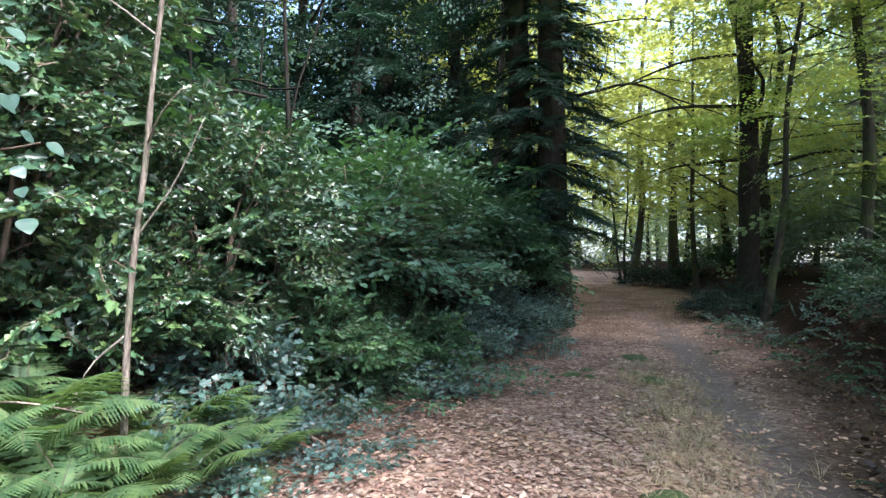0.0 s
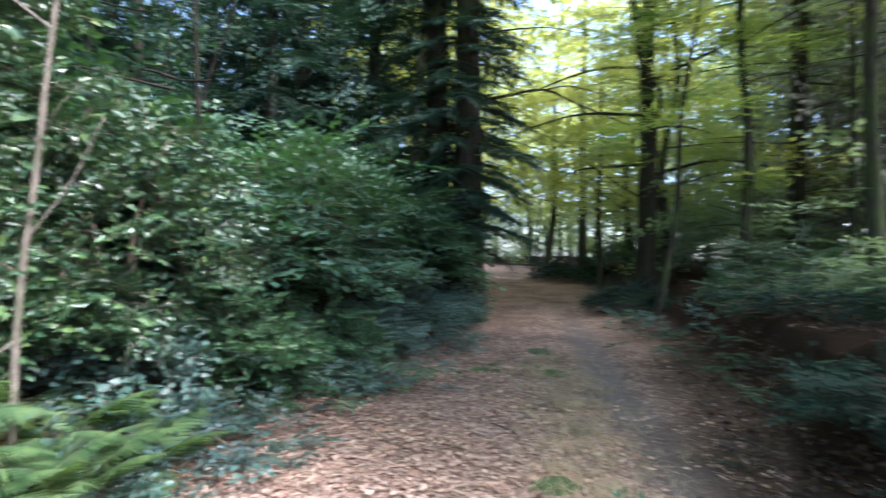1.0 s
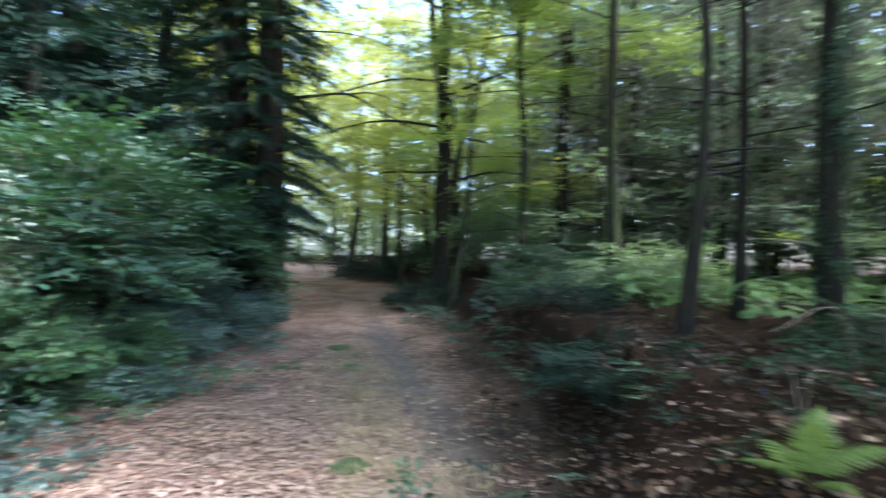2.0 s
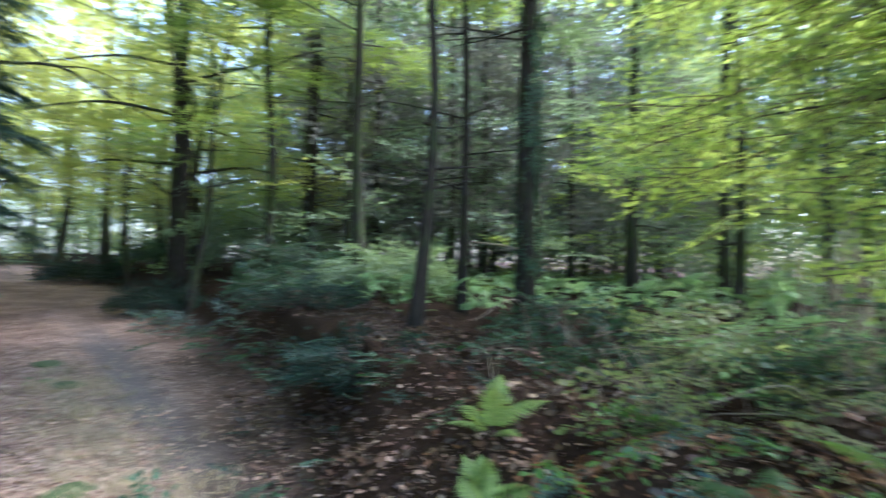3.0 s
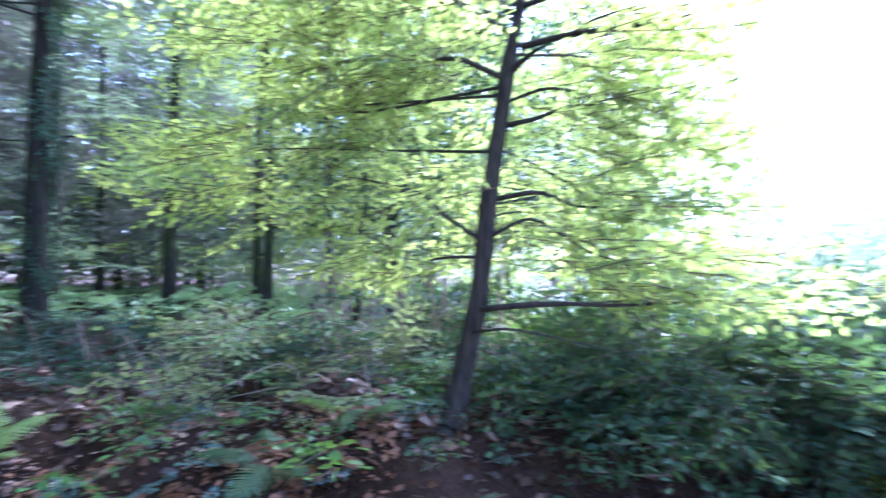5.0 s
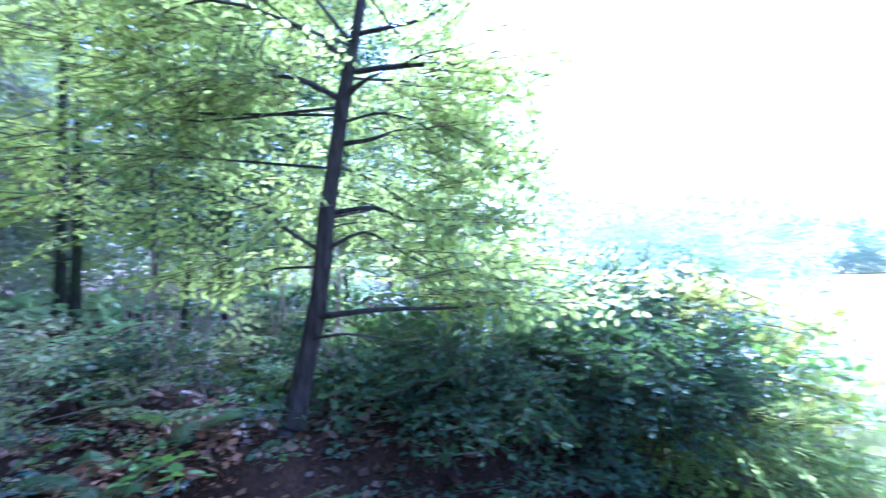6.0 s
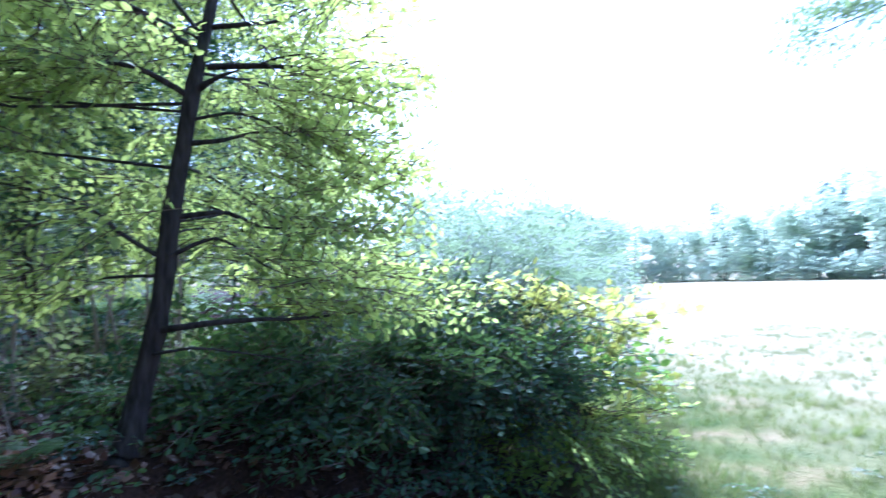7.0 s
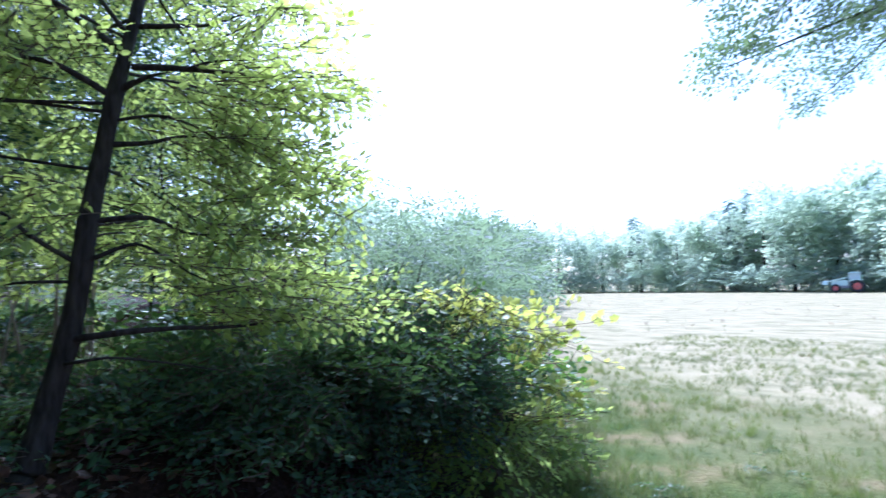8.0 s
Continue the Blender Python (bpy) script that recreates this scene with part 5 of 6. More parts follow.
def undergrowth(name, label, seed, count, h0, h1, d0, d1, protos, leaf, z0, z1, size, tilt=0.4):
    """Leafy shoots that nobody could count, over the wood's floor."""
    rng = np.random.default_rng(seed)
    g = Geo()
    h, d = np.radians(rng.uniform(h0, h1, count)), np.sqrt(rng.uniform(d0 * d0, d1 * d1, count))
    x, y = d * np.sin(h), d * np.cos(h)
    ok = np.array([(c > 40 or clear_of_path(a, b)) and wood_side(a, b) > 1.0 for a, b, c in zip(x, y, d)])
    clump = wob(x, y, 0.55) * 0.5 + 0.5
    ok &= rng.uniform(0, 1, count) < 0.25 + 0.75 * clump
    x, y, clump = x[ok], y[ok], clump[ok]
    at = np.stack([x, y, ground_z(x, y) + z0 + (z1 - z0) * rng.uniform(0, 1, len(x)) * (0.35 + 0.65 * clump)], -1)
    a = rng.uniform(0, 6.28, len(x))
    ways = np.stack([np.cos(a), np.sin(a), rng.uniform(-0.1, 0.5, len(x))], -1)
    set_sprays(g, protos, rng, at, ways, size * rng.uniform(0.7, 1.3, len(x)), tilt)
    return tagged(new(name, g.mesh(name, [leaf, M_TWIG])), label, "undergrowth", kind="stuff")


undergrowth("undergrowth", "shaded leafy undergrowth between the tree trunks", 450, 2400, 8, 60, 13, 46, BEECH_FAR, M_FAR, 0.1, 6.0, 1.0)
undergrowth("undergrowth", "dark leafy undergrowth between the tree trunks", 451, 1500, -75, 10, 10, 40, BEECH_FAR, M_SHRUB, 0.1, 3.5, 1.0)
# Dark conifer foliage, near-black so that its colour also holds the recess's shade.
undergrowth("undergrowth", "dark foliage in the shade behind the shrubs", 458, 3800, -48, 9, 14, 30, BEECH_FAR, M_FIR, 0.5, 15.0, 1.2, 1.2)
undergrowth("undergrowth", "yellow-green saplings at the back of the clearing", 452, 900, 60, 108, 15, 44, BEECH_FAR, M_BEECH, 0.2, 4.0, 1.0)
undergrowth("undergrowth", "yellow-green saplings along the wood's edge", 465, 420, 88, 112, 9, 22, BEECH_MID, M_BEECH, 0.2, 3.4, 1.0)
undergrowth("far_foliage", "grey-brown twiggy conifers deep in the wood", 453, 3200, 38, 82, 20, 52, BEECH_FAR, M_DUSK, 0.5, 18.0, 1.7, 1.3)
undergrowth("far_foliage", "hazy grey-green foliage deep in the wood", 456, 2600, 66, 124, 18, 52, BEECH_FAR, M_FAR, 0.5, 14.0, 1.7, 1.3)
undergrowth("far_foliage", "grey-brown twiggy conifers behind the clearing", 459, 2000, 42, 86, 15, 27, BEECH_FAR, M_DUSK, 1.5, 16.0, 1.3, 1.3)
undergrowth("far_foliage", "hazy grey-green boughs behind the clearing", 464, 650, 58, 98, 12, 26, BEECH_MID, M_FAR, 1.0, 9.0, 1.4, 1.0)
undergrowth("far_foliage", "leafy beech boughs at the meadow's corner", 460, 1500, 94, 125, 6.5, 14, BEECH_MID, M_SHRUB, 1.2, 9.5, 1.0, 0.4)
# Same needle colour again, keeping the gaps above the shrubs as dark as shade.
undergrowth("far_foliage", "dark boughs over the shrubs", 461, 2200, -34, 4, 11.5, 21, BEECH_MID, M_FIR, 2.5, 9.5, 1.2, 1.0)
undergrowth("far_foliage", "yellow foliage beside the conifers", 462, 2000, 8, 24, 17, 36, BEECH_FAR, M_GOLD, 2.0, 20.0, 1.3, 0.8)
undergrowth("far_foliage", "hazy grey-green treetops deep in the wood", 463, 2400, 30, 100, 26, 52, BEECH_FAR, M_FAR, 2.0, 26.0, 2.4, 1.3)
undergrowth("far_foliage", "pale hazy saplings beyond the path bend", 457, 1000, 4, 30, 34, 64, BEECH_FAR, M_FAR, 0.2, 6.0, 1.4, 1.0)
undergrowth("far_foliage", "yellow-green foliage deep in the wood", 454, 800, 6, 40, 30, 60, BEECH_FAR, M_GOLD, 0.5, 16.0, 1.9, 0.9)
undergrowth("far_foliage", "dark foliage deep in the wood", 455, 2600, -80, 8, 22, 50, BEECH_FAR, M_WOOD, 0.5, 24.0, 1.9, 1.0)


# ---- ground cover and fallen leaves ----
def leaf_litter():
    rng = np.random.default_rng(500)
    g = Geo()
    n = 85000
    d = 2.2 + 15 * rng.uniform(0, 1, n) ** 1.7
    h = np.radians(rng.uniform(-38, 105, n))
    x, y = d * np.sin(h), d * np.cos(h)
    right = x - np.interp(y, *BANK_FOOT)
    left = np.interp(y, *LEFT_EDGE) - x
    track = np.abs(x - np.interp(y, *TRACK))
    chance = np.where(track < 0.3, 0.28, 1.0) * np.where(right > 0.1, 0.12, np.where(right > -0.8, 0.3, 1.0)) * np.where(left > 1.2, 0.25, 1.0) * np.where(right > 1.6, 0.3, 1.0)
    ok = (rng.uniform(0, 1, n) < chance) & (wood_side(x, y) > 0.2)
    x, y = x[ok], y[ok]
    m = len(x)
    at = np.stack([x, y, ground_z(x, y) + rng.uniform(0.0, 0.012, m)], -1)
    a = rng.uniform(0, 6.28, m)
    ways = np.stack([np.cos(a), np.sin(a), rng.normal(0, 0.15, m)], -1)
    up = np.array([0, 0, 1.0]) + rng.normal(0, 0.2, (m, 3))
    spread(g, CURLED, bases(ways, up), at, 0.026 + 0.048 * rng.uniform(0, 1, m) ** 1.6)
    return tagged(new("leaf_litter", g.mesh("leaf_litter", [M_LITTER])), "dry tan and brown fallen leaves carpeting the path", "fallen leaves", kind="stuff")


leaf_litter()


def trodden_litter():
    """Fallen leaves where the camera stands and behind it."""
    rng = np.random.default_rng(503)
    g = Geo()
    n = 22000
    x, y = rng.uniform(-7.0, 1.6, n), rng.uniform(-4.0, 4.0, n)
    heading = np.degrees(np.arctan2(x, y))
    near = np.hypot(x, y) < 2.3
    ok = (near | (heading < -37) | (heading > 104)) & (wood_side(x, y) > 0.1) & (x - np.interp(y, *BANK_FOOT) < 0.1)
    x, y = x[ok], y[ok]
    m = len(x)
    at = np.stack([x, y, ground_z(x, y) + rng.uniform(0.0, 0.012, m)], -1)
    a = rng.uniform(0, 6.28, m)
    spread(g, CURLED, bases(np.stack([np.cos(a), np.sin(a), rng.normal(0, 0.15, m)], -1), np.array([0, 0, 1.0]) + rng.normal(0, 0.2, (m, 3))), at, 0.025 + 0.045 * rng.uniform(0, 1, m) ** 1.5)
    return tagged(new("leaf_litter", g.mesh("leaf_litter", [M_LITTER])), "dry brown fallen leaves on the trodden path", "fallen leaves", kind="stuff")


trodden_litter()


def bank_litter():
    rng = np.random.default_rng(501)
    g = Geo()
    n = 44000
    x, y = rng.uniform(1.0, 8.0, n), -3.6 + 13.6 * rng.uniform(0, 1, n) ** 1.3
    right = x - np.interp(y, *BANK_FOOT)
    ok = (right > -0.3) & (right < 2.6) & (wood_side(x, y) > 0.2) & (rng.uniform(0, 1, n) < 0.3 + 0.7 * (wob(x, y, 1.3) > 0))
    x, y = x[ok], y[ok]
    m = len(x)
    at = np.stack([x, y, ground_z(x, y) + rng.uniform(0.0, 0.04, m)], -1)
    a = rng.uniform(0, 6.28, m)
    spread(g, CURLED, bases(np.stack([np.cos(a), np.sin(a), rng.normal(0, 0.3, m)], -1), np.array([-0.35, 0, 1.0]) + rng.normal(0, 0.35, (m, 3))), at, rng.uniform(0.035, 0.09, m))
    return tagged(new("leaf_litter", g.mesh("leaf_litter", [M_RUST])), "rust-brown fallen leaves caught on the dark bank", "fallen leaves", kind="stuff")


bank_litter()


def bracken_litter():
    """Orange-brown dead leaves lying on the bank by the leaning beech."""
    rng = np.random.default_rng(502)
    g = Geo()
    n = 1300
    x, y = rng.normal(2.0, 0.42, n), -1.15 + np.abs(rng.normal(0, 0.85, n))
    at = np.stack([x, y, ground_z(x, y) + rng.uniform(0.01, 0.05, n)], -1)
    a = rng.uniform(0, 6.28, n)
    spread(g, CURLED, bases(np.stack([np.cos(a), np.sin(a), rng.normal(0, 0.35, n)], -1), np.array([-0.4, 0, 1.0]) + rng.normal(0, 0.4, (n, 3))), at, rng.uniform(0.03, 0.058, n))
    m = 130
    x, y = rng.normal(2.05, 0.4, m), -1.1 + np.abs(rng.normal(0, 0.8, m))
    at = np.stack([x, y, ground_z(x, y) + rng.uniform(0.01, 0.07, m)], -1)
    a = rng.uniform(0, 6.28, m)
    set_sprays(g, FROND_FAR, rng, at, np.stack([np.cos(a), np.sin(a), rng.normal(-0.1, 0.2, m)], -1), rng.uniform(0.1, 0.2, m), 0.6)
    return tagged(new("dead_bracken", g.mesh("dead_bracken", [M_BRACKEN, M_TWIG])), "orange-brown dead bracken and leaves lying on the bank", "bracken", kind="stuff")


bracken_litter()


def ivy_patch(label, seed, centre, spread_xy, count, size=0.8, height=0.12, protos=None, leaf=None, name="ivy"):
    rng = np.random.default_rng(seed)
    g = Geo()
    x = centre[0] + rng.normal(0, spread_xy[0], count)
    y = centre[1] + rng.normal(0, spread_xy[1], count)
    at = np.stack([x, y, ground_z(x, y) + 0.02 + np.abs(rng.normal(0, height, count))], -1)
    a = rng.uniform(0, 6.28, count)
    ways = np.stack([np.cos(a), np.sin(a), rng.uniform(-0.05, 0.45, count)], -1)
    set_sprays(g, protos or IVY, rng, at, ways, size * rng.uniform(0.6, 1.25, count), 0.35)
    return tagged(new(name, g.mesh(name, [leaf or M_IVY, M_TWIG])), label, "ground cover", kind="stuff")


ivy_patch("bluish-green ivy trailing over the fallen leaves", 510, (0.05, 6.3), (0.38, 0.28), 80, leaf=M_BLUE)
ivy_patch("bluish-green ivy trailing beside the ferns", 511, (-1.2, 4.6), (0.28, 0.5), 90)
ivy_patch("bluish-green ivy climbing through the ferns", 512, (-1.35, 3.7), (0.2, 0.3), 60)
ivy_patch("bluish-green ivy and seedlings on the left bank", 523, (-1.6, 5.2), (0.35, 0.5), 70, 0.9, 0.25)
ivy_patch("glossy green seedlings on the left bank", 524, (-1.0, 6.0), (0.45, 0.45), 80, 0.85, 0.2, HOLLY, M_LOW)
ivy_patch("bluish-green ivy under the hazel", 525, (-0.9, 7.2), (0.6, 0.5), 80, 0.9, 0.2)
ivy_patch("small ivy shoots among the fallen leaves", 513, (-0.75, 4.1), (0.22, 0.18), 18, 0.6, 0.04)
ivy_patch("small ivy shoots among the fallen leaves", 514, (-0.35, 4.7), (0.2, 0.2), 12, 0.6, 0.04)
ivy_patch("glossy green bramble over the path's edge", 515, (-0.5, 6.9), (0.6, 0.5), 110, 0.9, 0.25, BRAMBLE, M_LOW)
ivy_patch("bluish bramble creeping towards the path", 516, (1.1, 9.2), (0.5, 0.8), 110, 0.9, 0.2, BRAMBLE, M_BLUE)
ivy_patch("low green leaves on the bank's foot", 517, (2.6, 2.2), (0.35, 0.6), 4, 0.6, 0.05, BRAMBLE, M_SHRUB)
ivy_patch("low green leaves on the bank's foot", 518, (5.0, 6.2), (0.4, 0.9), 24, 0.8, 0.16, BRAMBLE, M_SHRUB)
ivy_patch("dark bramble over the bank's crest", 526, (6.2, 8.0), (0.5, 0.9), 24, 0.9, 0.2, BRAMBLE, M_SHRUB)
ivy_patch("dark bramble over the bank's crest", 527, (4.0, 3.9), (0.35, 0.6), 8, 0.8, 0.12, BRAMBLE, M_SHRUB)
ivy_patch("grey-green low leaves along the bank", 519, (6.2, 10.2), (0.6, 1.0), 60, 0.9, 0.12, IVY, M_IVY)
ivy_patch("trailing bramble leaves over the bank", 520, (2.45, -0.55), (0.3, 0.5), 14, 0.9, 0.1, BRAMBLE, M_BRAMBLE)
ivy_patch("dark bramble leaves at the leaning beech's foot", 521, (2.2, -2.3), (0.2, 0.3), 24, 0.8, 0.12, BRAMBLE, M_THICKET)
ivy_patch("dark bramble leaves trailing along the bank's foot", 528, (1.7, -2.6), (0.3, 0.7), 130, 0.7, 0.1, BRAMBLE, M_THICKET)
ivy_patch("dark low bramble tangled over the bank's face", 531, (2.95, -0.6), (0.4, 0.45), 40, 0.55, 0.07, BRAMBLE, M_BRUSH)
ivy_patch("dark ivy creeping over the bank's face", 532, (3.1, 2.1), (0.5, 0.7), 30, 0.5, 0.03, IVY, M_FIR)
ivy_patch("small ivy shoots among the dead bracken", 529, (1.9, -0.4), (0.3, 0.6), 30, 0.55, 0.05, IVY, M_IVY)
ivy_patch("trailing bramble leaves on the bank top", 522, (3.2, 1.6), (0.5, 0.8), 10, 0.8, 0.08, BRAMBLE, M_SHRUB)


def hazel_sprig():
    """Broad leaves close by, hanging into the holly."""
    rng = np.random.default_rng(530)
    b = pick(on_ground(-1.95, 1.75))
    root = thing("hazel_sapling", b, "hazel sapling with broad pale leaves over the ferns", "sapling")
    for ends, leaves in (
        ([(0, 0, 0), (0.1, 0.0, 0.9), (0.4, -0.02, 1.6), (0.78, -0.05, 1.72)], [(0.80, -0.05, 1.72), (0.70, -0.02, 1.76), (0.62, -0.08, 1.68), (0.54, 0.0, 1.72), (0.74, -0.1, 1.64), (0.66, 0.04, 1.6), (0.58, -0.04, 1.56), (0.72, -0.02, 1.5)]),
        ([(0, 0, 0), (0.05, 0.03, 0.9), (0.3, 0.0, 1.75), (0.66, -0.06, 1.98)], [(0.68, -0.06, 1.96), (0.6, -0.02, 2.0), (0.52, -0.1, 1.9), (0.45, 0.0, 1.95), (0.62, 0.03, 1.88), (0.7, -0.12, 1.84), (0.56, -0.05, 1.8), (0.64, 0.0, 2.08), (0.5, -0.08, 2.1)]),
    ):
        g = Geo()
        tube(g, curve_pts(ends, 14), np.linspace(0.011, 0.002, 14), 6)
        part("stem", g.mesh("stem", [M_TWIG], True), root)
        for x, y, z in leaves:
            lg = Geo()
            a = rng.uniform(-0.9, 0.9)
            spread(lg, BROAD, bases([[math.cos(a), math.sin(a), -0.75]], [pick([0.25, -0.55, 0.75]) + rng.normal(0, 0.25, 3)]), [(x, y, z)], [rng.uniform(0.045, 0.072)])
            part("leaf", lg.mesh("leaf", [M_BROAD], True), root)


hazel_sprig()


# ---- dead wood ----
def stick(name, label, pts, r0, r1, mat, seed, category="branch"):
    rng = np.random.default_rng(seed)
    b = pick(pts[0])
    g = Geo()
    tube(g, curve_pts(pts, 14) - b, np.linspace(r0, r1, 14), 7, 0, 0.06, rng)
    ob = new(name, g.mesh(name, [mat], True))
    ob.location = b
    return tagged(ob, label, category)


def lying(x, y, x2, y2, r, lift=0.0, lift2=0.0):
    return [(x, y, gz(x, y) + r * 0.6 + lift), ((x + x2) / 2 + 0.03, (y + y2) / 2 - 0.02, gz((x + x2) / 2, (y + y2) / 2) + r * 0.9 + (lift + lift2) / 2), (x2, y2, gz(x2, y2) + r * 0.6 + lift2)]


stick("fallen_branch", "leaning dead branch behind the bank", [(6.3, 1.55, gz(6.3, 1.55) + 0.35), (5.9, 1.1, gz(5.9, 1.1) + 0.2), (5.4, 0.5, gz(5.4, 0.5) + 0.03)], 0.05, 0.04, M_BARK_DARK, 600)
stick("fallen_branch", "thin pale snapped branch against the ivy tree", [(7.4, 3.0, 1.75), (7.15, 3.35, 1.85), (6.9, 3.75, 1.9)], 0.02, 0.012, M_DEADWOOD, 601)
stick("fallen_stick", "thin pale stick lying on the leaves", lying(-1.0, 4.55, -0.55, 4.0, 0.012, 0.06), 0.013, 0.006, M_DEADWOOD, 602)
stick("fallen_stick", "dry pale fern stalk across the ferns", [(-2.45, 3.0, gz(-2.45, 3.0) + 0.3), (-2.2, 3.1, gz(-2.2, 3.1) + 0.38), (-1.9, 3.25, gz(-1.9, 3.25) + 0.42)], 0.007, 0.004, M_DEADWOOD, 603)
stick("fallen_stick", "thin stick on the path", lying(0.55, 5.4, 0.95, 5.3, 0.01), 0.010, 0.006, M_DEADWOOD, 604)
stick("fallen_stick", "thin twig on the path", lying(1.5, 4.5, 1.35, 4.9, 0.008), 0.008, 0.005, M_TWIG, 605)
RS = np.random.default_rng(610)
for k in range(34):
    x, y = RS.uniform(2.7, 4.8), RS.uniform(-2.2, 1.4)
    z = gz(x, y) + RS.uniform(0.05, 0.35)
    a = RS.uniform(0, 3.14)
    ln = RS.uniform(0.25, 0.7)
    stick("dead_stalk", "dry pale bramble stalk over the bank", [(x, y, gz(x, y)), (x + 0.3 * ln * math.cos(a), y + 0.3 * ln * math.sin(a), z + 0.1), (x + ln * math.cos(a), y + ln * math.sin(a), z + RS.uniform(-0.05, 0.1))], 0.005, 0.002, M_DEADWOOD, 620 + k, "stalk")


for k in range(64):
    x = RS.uniform(3.2, 5.4)
    y = RS.uniform(-2.1, -0.5) + 0.15 * (x - 3.2)
    h = RS.uniform(0.6, 1.25)
    lx, ly = RS.normal(0, 0.12), RS.normal(0, 0.12)
    stick("dead_stalk", "upright dry grey-brown stalk on the bank", [(x, y, gz(x, y) - 0.02), (x + lx * 0.4, y + ly * 0.4, gz(x, y) + h * 0.55), (x + lx, y + ly, gz(x, y) + h)], 0.013, 0.004, M_DEADWOOD, 700 + k, "stalk")


def moss_mound(place, rx, ry, h, seed, label, mat=None):
    rng = np.random.default_rng(seed)
    bm = bmesh.new()
    bmesh.ops.create_icosphere(bm, subdivisions=4, radius=1.0)
    for v in bm.verts:
        k = 1 + 0.18 * noise.noise(v.co * 2.1 + Vector((seed, 0, 0))) + 0.08 * noise.noise(v.co * 6.0)
        v.co = Vector((v.co.x * rx * k, v.co.y * ry * k, v.co.z * h * k))
    me = bpy.data.meshes.new("mound")
    bm.to_mesh(me)
    bm.free()
    me.materials.append(mat or M_MOSS)
    for p in me.polygons:
        p.use_smooth = True
    ob = new("moss_clump" if mat is None else "earth_mound", me)
    ob.location = (*place, gz(*place) - h * 0.35)
    return tagged(ob, label, "moss" if mat is None else "mound")


moss_mound((1.42, 3.45), 0.2, 0.16, 0.08, 1, "small dark green moss clump on the path")
moss_mound((3.1, 8.6), 0.22, 0.35, 0.05, 2, "flat dark moss patch on the path")
moss_mound((2.75, 7.0), 0.18, 0.3, 0.04, 3, "flat mossy patch on the path's middle strip")
stone = moss_mound((1.66, -5.5), 0.09, 0.05, 0.05, 5, "small pale stone in the meadow grass", plain_mat("pale_stone", (0.55, 0.54, 0.52), 0.8, 0.0, 0.2, 40))
stone.name = "stone"
tagged(stone, "small pale stone in the meadow grass", "stone")
moss_mound((7.2, 13.1), 1.0, 0.85, 0.35, 4, "dark mossy earth mound at the old beech's foot", M_SOIL)
shrub("bramble_bush", "dark low bush by the path bend", (9.9, 23.6), 1.6, 1.0, 1.0, 390, SHRUB_FAR, M_FIR, 150, 0.9, 6, 0.02, 0.4)
shrub("bramble_bush", "dark low bush by the path bend", (11.8, 21.5), 1.4, 1.2, 1.0, 391, SHRUB_FAR, M_SHRUB, 140, 0.9, 6, 0.02, 0.4)


# ---- grass ----
def tuft(rng, blades, height, width, lean):
    g = Geo()
    v, f = [], []
    for k in range(blades):
        a, r = rng.uniform(0, 6.28), rng.uniform(0, 0.06)
        b = np.array([r * math.cos(a), r * math.sin(a), 0])
        d = np.array([math.cos(a + rng.normal(0, 0.6)), math.sin(a), 0]) * lean * rng.uniform(0.3, 1.3)
        hh = height * rng.uniform(0.5, 1.2)
        w = np.array([-math.sin(a), math.cos(a), 0]) * width
        n = len(v)
        v += [b - w, b + w, b + d * 0.4 * hh + [0, 0, 0.65 * hh] + w * 0.6, b + d * 0.4 * hh + [0, 0, 0.65 * hh] - w * 0.6, b + d * hh + [0, 0, hh]]
        f.append(([n, n + 1, n + 2, n + 3], [n + 3, n + 2, n + 4]))
    g.add(v, [np.array([q for q, _ in f]), np.array([t for _, t in f])])
    return np.concatenate(g.v), g.f


RG = np.random.default_rng(700)
TUFTS = [tuft(RG, 11, 0.13, 0.003, 0.9) for _ in range(4)]
FLAT_TUFTS = [tuft(RG, 14, 0.10, 0.003, 2.2) for _ in range(3)]


def grass(name, label, seed, x, y, protos, mat, lo, hi):
    rng = np.random.default_rng(seed)
    g = Geo()
    at = np.stack([x, y, ground_z(x, y) - 0.005], -1)
    a = rng.uniform(0, 6.28, len(x))
    set_sprays(g, protos, rng, at, np.stack([np.cos(a), np.sin(a), 0 * a], -1), rng.uniform(lo, hi, len(x)), 0.12)
    return tagged(new(name, g.mesh(name, [mat])), label, "grass", kind="stuff")


gy = 2.6 + 5.5 * RG.uniform(0, 1, 600) ** 1.4
gx = np.interp(gy, *TRACK) - 0.55 + RG.normal(0, 0.3, 600) - 0.02 * gy
grass("dry_grass", "dry straw-coloured grass along the path's middle", 701, gx, gy, FLAT_TUFTS, M_DRYGRASS, 0.4, 1.0)
fx, fy = RG.uniform(-5, 5, 10000), -4.0 - 14 * RG.uniform(0, 1, 10000) ** 2.0
ok = (wood_side(fx, fy) < -0.1) & (RG.uniform(0, 1, 10000) < 0.35 + 0.65 * (wob(fx, fy, 0.9) > -0.2))
grass("meadow_grass", "short green and straw-coloured grass at the meadow's edge", 702, fx[ok], fy[ok], TUFTS, M_GRASS, 0.4, 1.1)
fx, fy = RG.uniform(-30, 30, 4200), -8.0 - 44 * RG.uniform(0, 1, 4200) ** 1.3
ok = (wood_side(fx, fy) < -2.5) & (wob(fx * 0.5, fy * 1.4, 0.5) + 0.5 * wob(fx, fy * 1.3, 1.7) > 0.6)
grass("cut_hay", "cut grass lying in rows on the mown meadow", 703, fx[ok], fy[ok], FLAT_TUFTS, M_DRYGRASS, 0.6, 1.5)
